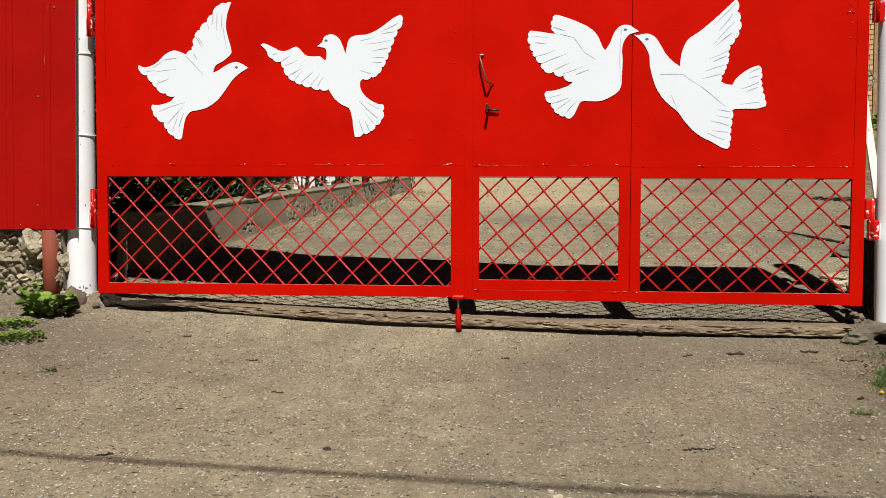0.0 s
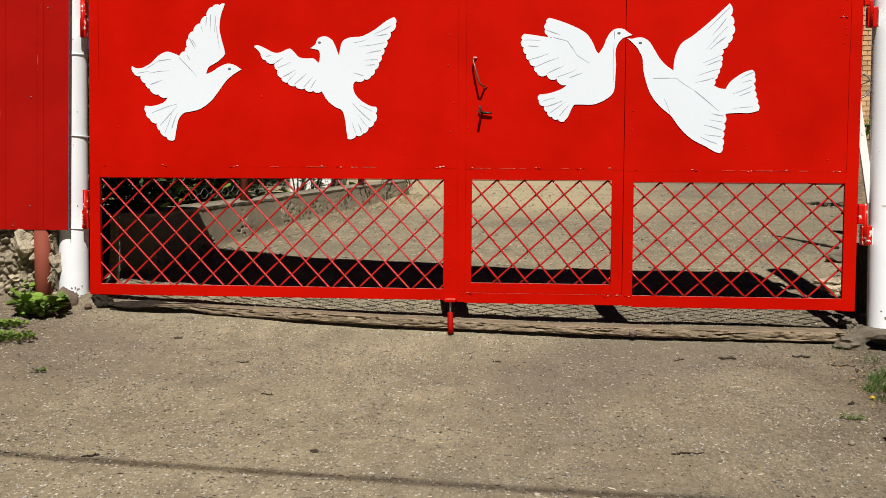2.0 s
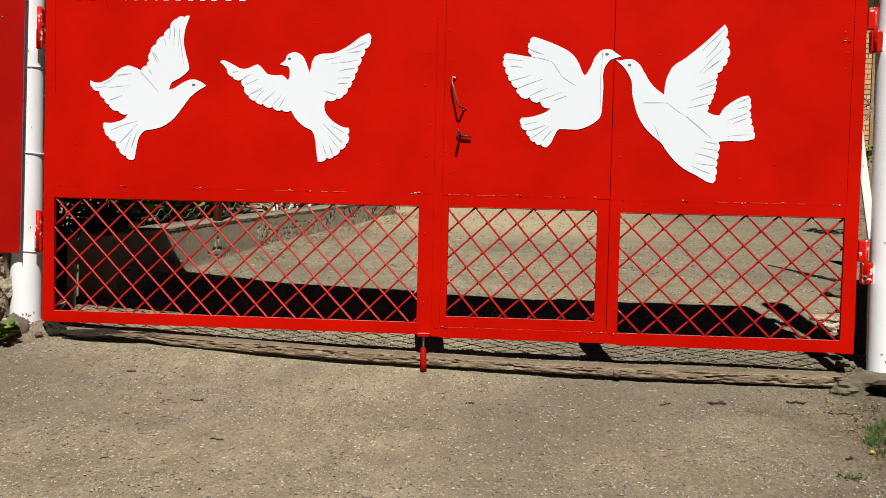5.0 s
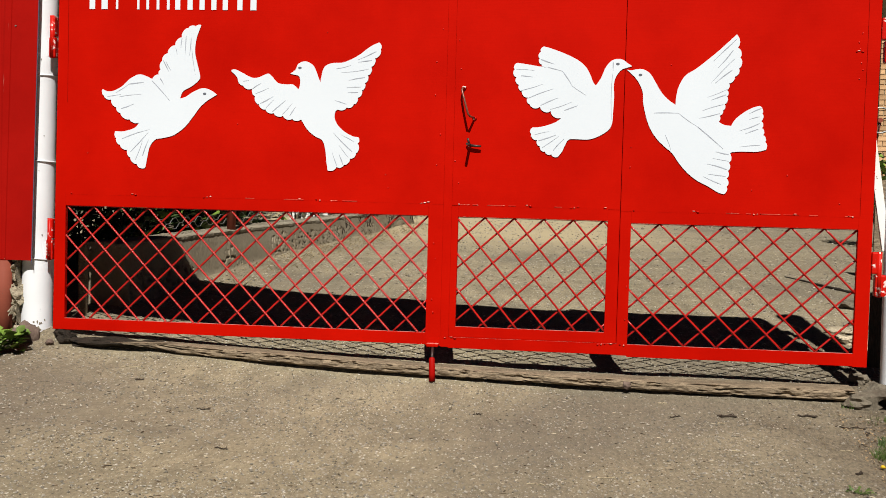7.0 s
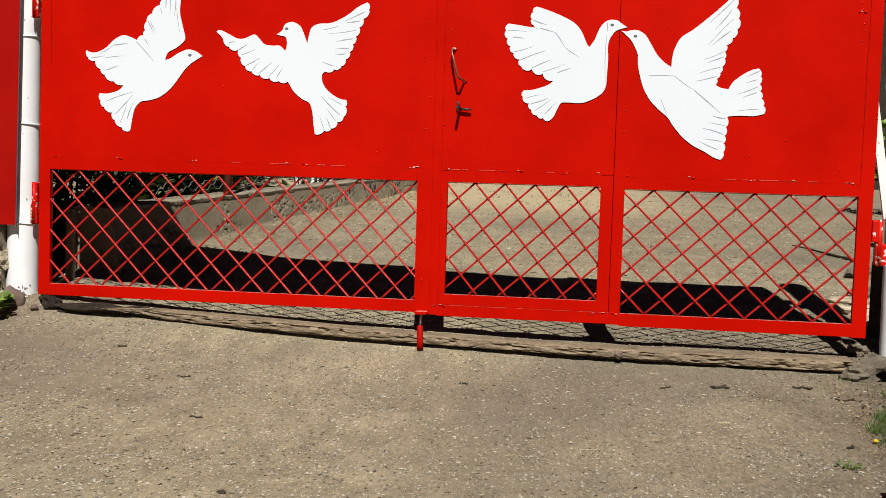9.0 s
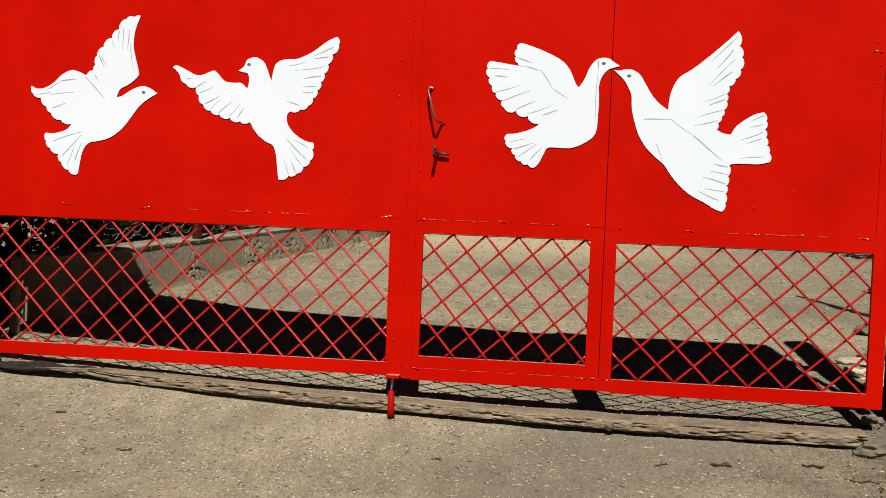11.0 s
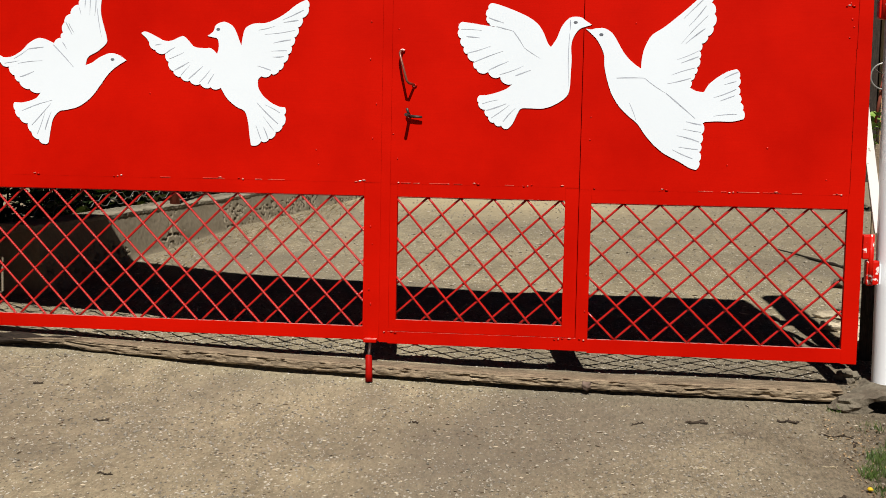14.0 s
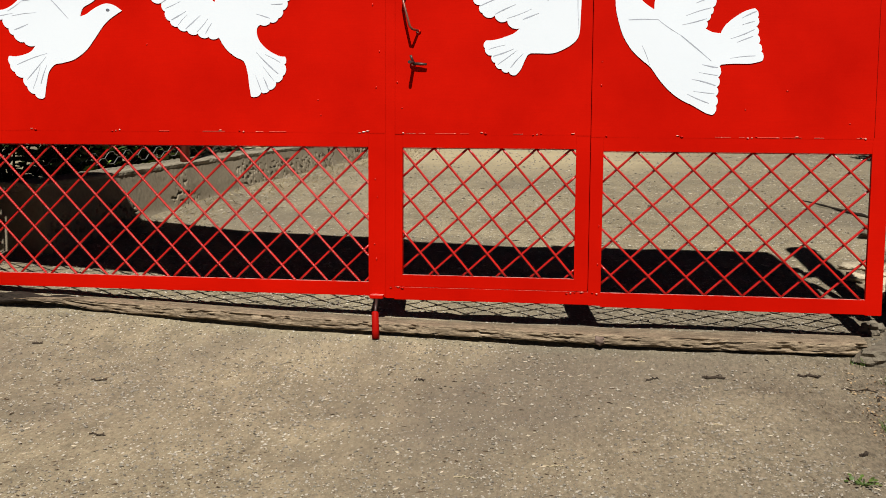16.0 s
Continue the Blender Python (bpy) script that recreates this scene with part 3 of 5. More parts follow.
def wire_tie(parent, z, tilt):
    x = -0.117 + 0.020 * z / 2.4
    pts = [(x + 0.0765 * math.cos(a), 0.075 + 0.0765 * math.sin(a), z + tilt * math.cos(a)) for a in (2 * math.pi * k / 28 for k in range(29))]
    part("wire_tie", rod(pts, 0.0032, 6), WHITE_POLE, parent, "thin painted binding wire")


for z, tilt in ((1.363, 0.004), (0.958, -0.006), (1.76, 0.004), (0.487, -0.007)):
    wire_tie(post_l, z, tilt)


def paint_flake(parent, x, z, w, h, seed, foot=3.940, lean=-0.03, material=CONCRETE):
    bm = bmesh.new()
    n = 14
    cx = foot + lean * z / 2.4
    rim = []
    for k in range(n):
        a = 2 * math.pi * k / n
        r = 1 + 0.45 * noise.noise(Vector((math.cos(a) * 1.5 + seed, math.sin(a) * 1.5, seed)))
        u, v = x + w * r * math.cos(a), z + h * r * math.sin(a)
        ang = (u - cx) / 0.0745
        r = 0.0746 + (0.003 * max(0.0, 1 - v / 0.5) if foot < 0 else 0.0)
        rim.append(bm.verts.new((cx + r * math.sin(ang), 0.075 - r * math.cos(ang), v)))
    bm.faces.new(rim)
    part("bare_patch", bm, material, parent, "bare grey patch where paint peeled")


for fx, fz, fw, fh, fs in ((3.936, 1.272, 0.022, 0.006, 2.0), (3.957, 1.262, 0.016, 0.007, 5.0), (3.917, 0.632, 0.022, 0.004, 7.0), (3.934, 0.620, 0.008, 0.012, 9.0),
                           (3.985, 0.085, 0.018, 0.028, 11.0), (3.955, 0.078, 0.020, 0.012, 13.0), (3.930, 0.098, 0.006, 0.008, 15.0), (3.908, 0.13, 0.005, 0.004, 17.0)):
    paint_flake(post_r, fx, fz, fw, fh, fs)
flake_rnd = random.Random(77)
for _ in range(60):
    paint_flake(post_l, -0.117 + 0.074 * flake_rnd.uniform(-0.1, 1.0), 0.058 + flake_rnd.random() ** 2 * 0.13, flake_rnd.uniform(0.002, 0.008), flake_rnd.uniform(0.002, 0.007), flake_rnd.uniform(0, 90), -0.117, 0.02, flake_rnd.choice((CONCRETE, COPING, COPING)))
for _ in range(7):
    paint_flake(post_l, -0.117 + flake_rnd.uniform(-0.06, 0.06), flake_rnd.uniform(0.3, 1.5), flake_rnd.uniform(0.001, 0.003), flake_rnd.uniform(0.002, 0.005), flake_rnd.uniform(0, 90), -0.117, 0.02)


def hinge(post_ob, x_in, x_out, z, side):
    mid = (x_in + x_out) / 2
    h = part("hinge", rod([(mid, -0.006, z - 0.1), (mid, -0.006, z + 0.1)], 0.011, 12), RED_WORN, post_ob, "red barrel hinge with chipped paint")
    for lo, hi, a, b in ((z + 0.002, z + 0.098, x_in, mid + side * 0.004), (z - 0.098, z - 0.002, mid - side * 0.016, x_out)):
        part("knuckle", box(min(a, b), max(a, b), -0.012, 0.034, lo, hi, 0.007), RED_WORN, h)
    part("weld_plate", box(min(x_out, x_out + side * 0.007), max(x_out, x_out + side * 0.007), -0.011, 0.05, z - 0.095, z - 0.015, 0.003), WHITE_POLE, h, "white painted weld plate")


hinge(post_l, -0.001, -0.034, 0.582, -1)
hinge(post_l, -0.001, -0.030, 1.545, -1)
hinge(post_r, 3.786, 3.852, 0.543, 1)
hinge(post_r, 3.786, 3.852, 1.570, 1)


# ---- white figures and lettering on the sheet ----
def smooth_run(pts, per=5):
    out = []
    for n in range(len(pts) - 1):
        p0, p1, p2, p3 = pts[max(n - 1, 0)], pts[n], pts[n + 1], pts[min(n + 2, len(pts) - 1)]
        for k in range(per):
            s = k / per
            out.append(0.5 * ((2 * p1) + (p2 - p0) * s + (2 * p0 - 5 * p1 + 4 * p2 - p3) * s * s + (3 * p1 - p0 - 3 * p2 + p3) * s ** 3))
    return out


def lobe_run(pts, bulge):
    """Rounded feather ends: one lobe between each two notches, bulging to the left of the way."""
    out = []
    for n, (a, b) in enumerate(zip(pts, pts[1:])):
        way = b - a
        side = Vector((-way.y, way.x))
        for k in range(7):
            s = k / 7
            out.append(a + way * s + side * (bulge * 1.35 * math.sin(math.pi * s) ** 0.6 - bulge * 0.30 * (1.0 if 0.1 < n + s < len(pts) - 1.1 else 0.0)))
    return out


def read(text):
    v = [float(w) for w in text.split()]
    return [Vector(p) for p in zip(v[::2], v[1::2])]


def stroke(bm, a, b, width, y, bend=0.06):
    way = b - a
    side = Vector((-way.y, way.x)).normalized()
    rows = []
    for k in range(6):
        s = k / 5
        w = width * (0.35 + 0.65 * math.sin(math.pi * min(1, s + 0.12)))
        c = a + way * s + Vector((-way.y, way.x)) * bend * math.sin(math.pi * s)
        rows.append((bm.verts.new((c.x - side.x * w, y, c.y - side.y * w)), bm.verts.new((c.x + side.x * w, y, c.y + side.y * w))))
    for p, q in zip(rows, rows[1:]):
        f = bm.faces.new((p[0], p[1], q[1], q[0]))
        f.material_index = 1


def figure(runs, eye, lines, label, bulge=0.17):
    """A flat white shape with scalloped feather ends, 3 mm thick, and thin grey brush lines."""
    outline = []
    for kind, text in runs:
        pts = read(text)
        if kind == "c":
            outline += smooth_run(pts)
        else:
            outline += lobe_run(pts, bulge)
    clean = []
    for p in outline:
        if not clean or (p - clean[-1]).length > 0.0015:
            clean.append(p)
    bm = bmesh.new()
    front = [bm.verts.new((p.x, -0.0042, p.y)) for p in clean]
    edges = [bm.edges.new((a, b)) for a, b in zip(front, front[1:] + front[:1])]
    bmesh.ops.triangle_fill(bm, edges=edges, use_beauty=True, use_dissolve=False)
    for f in bm.faces:
        f.normal_update()
        if f.normal.y > 0:
            f.normal_flip()
    back = [bm.verts.new((p.x, -0.0012, p.y)) for p in clean]
    for k in range(len(front)):
        j = (k + 1) % len(front)
        bm.faces.new((front[k], front[j], back[j], back[k]))
    ends = read(lines)
    for n, (p, q) in enumerate(zip(ends[::2], ends[1::2])):
        stroke(bm, p, q, 0.0019 + 0.0006 * math.sin(n * 2.7), -0.0046, 0.025 * math.sin(n * 1.9))
    c = [bm.verts.new((eye[0] + 0.0085 * math.cos(a), -0.0046, eye[1] + 0.006 * math.sin(a))) for a in (2 * math.pi * k / 10 for k in range(10))]
    bm.faces.new(c).material_index = 2
    return solo("bird_figure", bm, (WHITE_PAINT, GREY_LINE, DARK_EYE), label, "figure", "white figures on the gate")


figure([
    ("c", "0.796 1.284  0.762 1.306  0.726 1.313  0.683 1.297  0.644 1.272  0.617 1.263"),
    ("c", "0.617 1.263  0.631 1.297  0.671 1.320  0.708 1.352  0.711 1.376  0.696 1.433  0.686 1.484  0.693 1.547  0.714 1.604"),
    ("l", "0.714 1.607  0.688 1.602  0.651 1.595  0.619 1.550  0.588 1.513  0.552 1.475  0.525 1.438  0.519 1.397  0.510 1.375  0.480 1.352"),
    ("c", "0.480 1.352  0.449 1.366  0.414 1.373  0.373 1.354  0.333 1.317  0.292 1.295  0.259 1.292  0.236 1.302"),
    ("l", "0.236 1.302  0.242 1.269  0.278 1.252  0.304 1.215  0.324 1.189  0.370 1.159  0.419 1.146"),
    ("c", "0.419 1.146  0.396 1.121  0.342 1.104  0.302 1.105"),
    ("l", "0.302 1.105  0.305 1.070  0.324 1.039  0.361 1.016  0.376 0.980  0.410 0.949  0.433 0.931  0.453 0.938"),
    ("c", "0.453 0.938  0.462 0.990  0.474 1.038  0.501 1.069  0.535 1.076  0.588 1.091  0.641 1.129  0.682 1.180  0.715 1.224  0.749 1.255  0.796 1.284"),
], (0.736, 1.287), "0.642 1.557  0.638 1.469  0.666 1.548  0.659 1.465  0.670 1.500  0.689 1.377  0.622 1.544  0.617 1.500  0.592 1.500  0.600 1.469  0.533 1.440  0.561 1.387  0.545 1.436  0.570 1.394  0.518 1.357  0.536 1.328  0.478 1.345  0.566 1.253  0.302 1.286  0.367 1.327  0.367 1.327  0.437 1.336  0.321 1.267  0.428 1.279  0.330 1.211  0.391 1.234  0.260 1.267  0.326 1.278  0.336 1.069  0.470 1.115  0.378 1.008  0.465 1.102  0.403 0.972  0.438 1.066  0.438 0.991  0.466 1.067", "flat white flying bird figure facing the wicket", -0.15)
figure([
    ("c", "1.144 1.387  1.169 1.406  1.182 1.433  1.216 1.445  1.250 1.429  1.267 1.401  1.279 1.370  1.288 1.348"),
    ("c", "1.288 1.348  1.292 1.376  1.305 1.419  1.340 1.438  1.397 1.443  1.461 1.473  1.519 1.516  1.560 1.536"),
    ("l", "1.560 1.536  1.570 1.503  1.544 1.462  1.527 1.423  1.512 1.383  1.499 1.348  1.486 1.314  1.467 1.280  1.448 1.249  1.415 1.233  1.373 1.225"),
    ("c", "1.373 1.225  1.360 1.212  1.360 1.181  1.377 1.150  1.409 1.122  1.447 1.103  1.472 1.100"),
    ("l", "1.472 1.100  1.472 1.069  1.464 1.023  1.436 0.998  1.408 0.968  1.374 0.958  1.331 0.942"),
    ("c", "1.331 0.942  1.324 0.986  1.318 1.037  1.303 1.081  1.267 1.100  1.229 1.132  1.201 1.176"),
    ("l", "1.201 1.176  1.158 1.176  1.113 1.189  1.068 1.202  1.029 1.218  0.997 1.241  0.977 1.279  0.965 1.314  0.919 1.327  0.894 1.361"),
    ("c", "0.894 1.361  0.881 1.378  0.862 1.396  0.881 1.403  0.920 1.386  0.959 1.367  0.991 1.367  1.024 1.381  1.043 1.385  1.063 1.368  1.088 1.343  1.127 1.337  1.159 1.337  1.185 1.314"),
    ("c", "1.185 1.314  1.191 1.333  1.192 1.358  1.185 1.377  1.166 1.382  1.144 1.387"),
], (1.19, 1.414), "0.921 1.348  0.948 1.353  0.967 1.315  1.007 1.340  0.981 1.292  1.044 1.319  1.004 1.246  1.066 1.280  1.031 1.224  1.071 1.267  1.063 1.210  1.125 1.263  1.110 1.197  1.157 1.250  1.146 1.191  1.173 1.233  1.548 1.494  1.461 1.454  1.360 1.412  1.430 1.429  1.527 1.453  1.465 1.444  1.514 1.413  1.386 1.395  1.497 1.374  1.422 1.360  1.480 1.330  1.414 1.327  1.467 1.306  1.419 1.304  1.413 1.250  1.357 1.267  1.453 1.077  1.390 1.109  1.445 1.032  1.355 1.117  1.427 1.005  1.382 1.061  1.403 0.970  1.383 1.018  1.374 0.965  1.351 1.026", "flat white flying bird figure with both wings spread")
figure([
    ("c", "2.714 1.442  2.689 1.458  2.670 1.471  2.639 1.473  2.615 1.461  2.593 1.431  2.576 1.388  2.554 1.354"),
    ("c", "2.554 1.354  2.541 1.370  2.522 1.413  2.497 1.447  2.459 1.473  2.403 1.498  2.347 1.518  2.316 1.526"),
    ("l", "2.316 1.526  2.301 1.502  2.296 1.472  2.306 1.444  2.331 1.433"),
    ("c", "2.331 1.433  2.291 1.437  2.241 1.445  2.197 1.451"),
    ("l", "2.197 1.451  2.184 1.421  2.193 1.384  2.206 1.351  2.221 1.321  2.248 1.294  2.257 1.263  2.305 1.251  2.353 1.232  2.403 1.205"),
    ("c", "2.403 1.205  2.381 1.187  2.343 1.172  2.305 1.162  2.274 1.160"),
    ("l", "2.274 1.160  2.268 1.130  2.296 1.102  2.309 1.074  2.334 1.050  2.363 1.039  2.392 1.029"),
    ("c", "2.392 1.029  2.409 1.049  2.425 1.084  2.440 1.108  2.469 1.111  2.531 1.111  2.581 1.130  2.618 1.157  2.632 1.188  2.635 1.244  2.637 1.306  2.634 1.356  2.642 1.393  2.664 1.424  2.689 1.435  2.714 1.442"),
], (2.649, 1.451), "2.335 1.433  2.402 1.416  2.402 1.416  2.448 1.350  2.448 1.350  2.512 1.309  2.303 1.468  2.366 1.447  2.193 1.421  2.277 1.417  2.216 1.393  2.269 1.388  2.217 1.326  2.314 1.356  2.249 1.291  2.364 1.336  2.308 1.260  2.387 1.296  2.353 1.243  2.449 1.279  2.415 1.239  2.476 1.262  2.284 1.126  2.350 1.143  2.302 1.100  2.382 1.128  2.321 1.069  2.395 1.123  2.370 1.056  2.418 1.110  2.628 1.461  2.629 1.421  2.627 1.408  2.629 1.201", "flat white bird figure with folded wings touching beaks", -0.2)
figure([
    ("c", "2.689 1.427  2.711 1.424  2.732 1.429  2.763 1.429  2.794 1.410  2.819 1.372  2.844 1.331  2.875 1.298  2.910 1.273"),
    ("c", "2.910 1.273  2.912 1.310  2.921 1.353  2.947 1.402  2.995 1.435  3.043 1.474  3.091 1.516  3.133 1.556  3.167 1.589"),
    ("l", "3.167 1.589  3.176 1.531  3.188 1.487  3.184 1.438  3.166 1.401  3.142 1.372  3.135 1.343  3.136 1.314  3.127 1.279  3.120 1.252  3.106 1.228  3.102 1.201"),
    ("c", "3.102 1.201  3.127 1.188  3.157 1.184"),
    ("c", "3.157 1.184  3.175 1.215  3.211 1.245  3.247 1.266  3.279 1.275"),
    ("l", "3.279 1.275  3.292 1.241  3.288 1.208  3.293 1.177  3.299 1.146  3.309 1.116  3.312 1.081"),
    ("c", "3.312 1.081  3.269 1.071  3.208 1.071  3.157 1.067"),
    ("l", "3.157 1.062  3.155 1.020  3.151 0.983  3.148 0.950  3.149 0.913  3.136 0.879"),
    ("c", "3.136 0.879  3.108 0.888  3.065 0.913  3.015 0.938  2.972 0.971  2.934 1.013  2.903 1.056  2.866 1.087  2.828 1.125  2.797 1.175  2.778 1.231  2.767 1.280  2.764 1.324  2.752 1.355  2.733 1.386  2.708 1.411  2.689 1.427"),
], (2.751, 1.404), "3.169 1.570  3.069 1.469  3.154 1.519  3.090 1.440  3.163 1.482  3.063 1.372  3.153 1.431  3.080 1.372  3.134 1.346  3.048 1.309  3.131 1.322  3.065 1.296  3.120 1.278  3.029 1.249  3.105 1.238  3.014 1.215  2.816 1.235  2.925 1.236  2.925 1.236  3.011 1.177  3.011 1.177  3.126 1.081  2.869 1.138  2.898 1.066  3.286 1.264  3.233 1.239  3.279 1.227  3.234 1.214  3.280 1.197  3.194 1.163  3.276 1.172  3.219 1.150  3.287 1.100  3.196 1.091  3.152 1.056  3.093 1.068  3.152 1.027  3.081 1.039  3.145 0.989  3.057 1.013  3.142 0.959  3.063 0.968  3.122 0.923  3.042 0.957", "flat white bird figure with raised wing touching beaks")


def letter_bars():
    """An unreadable white line of writing: one plain bar for each sign."""
    sign = thing("white_lettering", (0.58, -0.004, 1.676), "white brush-painted line of writing", "lettering")
    marks = [(0.166, 0.05, 0.085), (0.225, 0.055, 0.085), (0.296, 0.02, 0.15), (0.400, 0.02, 0.15), (0.445, 0.024, 0.15), (0.495, 0.024, 0.15), (0.545, 0.024, 0.13),
             (0.585, 0.045, 0.088), (0.645, 0.045, 0.088), (0.703, 0.045, 0.088), (0.760, 0.045, 0.088), (0.815, 0.045, 0.088), (0.885, 0.045, 0.1), (0.948, 0.052, 0.1)]
    for x, w, h in marks:
        part("bar", box(x, x + w * 0.55, -0.0026, -0.0012, 1.678, 1.678 + h), WHITE_PAINT, sign)


letter_bars()

# ---- sheet fence and its footing ----
def sheet_fence():
    f = thing("sheet_fence", (-1.2, -0.03, 0.45), "dark red painted profiled steel sheet fence", "fence")
    bm = bmesh.new()
    y = -0.035
    prof = []
    x = -2.6
    while x < -0.1:
        prof += [(x, y), (x + 0.155, y), (x + 0.162, y + 0.005), (x + 0.190, y + 0.005)]
        x += 0.198
    prof = [p for p in prof if p[0] < -0.098] + [(-0.095, y)]
    rows = [[bm.verts.new((px + 0.019 * (z - 0.48), py, z)) for px, py in prof] for z in (0.478, 0.9, 1.4, 1.9, 2.36)]
    for a, b in zip(rows, rows[1:]):
        for k in range(len(prof) - 1):
            bm.faces.new((a[k], a[k + 1], b[k + 1], b[k]))
    bmesh.ops.recalc_face_normals(bm, faces=bm.faces)
    part("sheet", bm, RED_SHEET, f)
    for x, z in ((-0.277, 1.148), (-0.295, 0.60), (-0.49, 1.29), (-0.183, 1.591)):
        part("screw_head", rod([(x, y - 0.004, z), (x, y + 0.004, z)], 0.0036, 10), WIRE, f)
    strip = box(-0.095, -0.0925, y - 0.001, y + 0.004, 0.462, 2.36)
    for v in strip.verts:
        v.co.x += 0.019 * (v.co.z - 0.48)
    part("edge_strip", strip, BLUE_EDGE, f, "thin bluish folded sheet edge")
    for z in (0.75, 2.1):
        part("rail", box(-2.6, -0.15, y + 0.010, y + 0.045, z - 0.02, z + 0.02, 0.003), STEEL, f)


sheet_fence()


def rubble_footing():
    bm = bmesh.new()
    nx, nz = 380, 80
    grid = []
    for j in range(nz + 1):
        row = []
        for i in range(nx + 1):
            x = -2.6 + 2.42 * i / nx
            z = 0.02 + 0.50 * j / nz
            d = 0.034 * noise.noise(Vector((x * 11, z * 13, 1.5))) - 0.055 * abs(noise.noise(Vector((x * 26, z * 30, 4.0)))) + 0.016 * noise.noise(Vector((x * 55, z * 55, 7.0)))
            row.append(bm.verts.new((x, 0.012 + d, z)))
        grid.append(row)
    for j in range(nz):
        for i in range(nx):
            bm.faces.new((grid[j][i], grid[j][i + 1], grid[j + 1][i + 1], grid[j + 1][i]))
    lid = [bm.verts.new((-2.6, 0.34, 0.52)), bm.verts.new((-0.18, 0.34, 0.52)), bm.verts.new((-0.18, 0.34, 0.02)), bm.verts.new((-2.6, 0.34, 0.02))]
    bm.faces.new([lid[1], lid[0]] + grid[nz])
    bm.faces.new([lid[2], lid[1]] + [r[nx] for r in grid[::-1]])
    wall = solo("footing_wall", bm, MORTAR, "rough rubble stone footing below the sheet fence", "wall", kind="structure")
    rnd = random.Random(4)
    for _ in range(34):
        x, z = rnd.uniform(-1.2, -0.19), rnd.uniform(0.10, 0.50)
        w = rnd.choice((0.018, 0.024, 0.032, 0.05))
        part("stone", blob((x, 0.012 + rnd.uniform(-0.008, 0.012), z), (w * rnd.uniform(0.8, 1.5), 0.03 + w * 0.3, w * rnd.uniform(0.6, 1.0)), rnd.uniform(0, 90), 0.75, 2), RUBBLE, wall)
    part("stone", blob((-0.345, -0.012, 0.405), (0.062, 0.045, 0.062), 12.0, 0.45, 3), RUBBLE, wall)


rubble_footing()

bm = rod([(-0.243, -0.012, 0.05), (-0.245, -0.008, 0.30), (-0.246, -0.006, 0.474)], 0.041, 20)
solo("brown_pipe", bm, RED_OXIDE, "red-brown primed steel pipe standing by the footing", "pipe")

for at, size, seed, lab in (((-0.135, -0.015, 0.105), (0.075, 0.05, 0.075), 3.1, "brown mortar lump at the post foot"), ((0.015, -0.06, 0.095), (0.018, 0.016, 0.015), 8.0, "small dark stone at the post foot")):
    solo("stone", smooth_all(blob(at, size, seed, 0.3, 3)), BROWN_LUMP, lab, "stone")


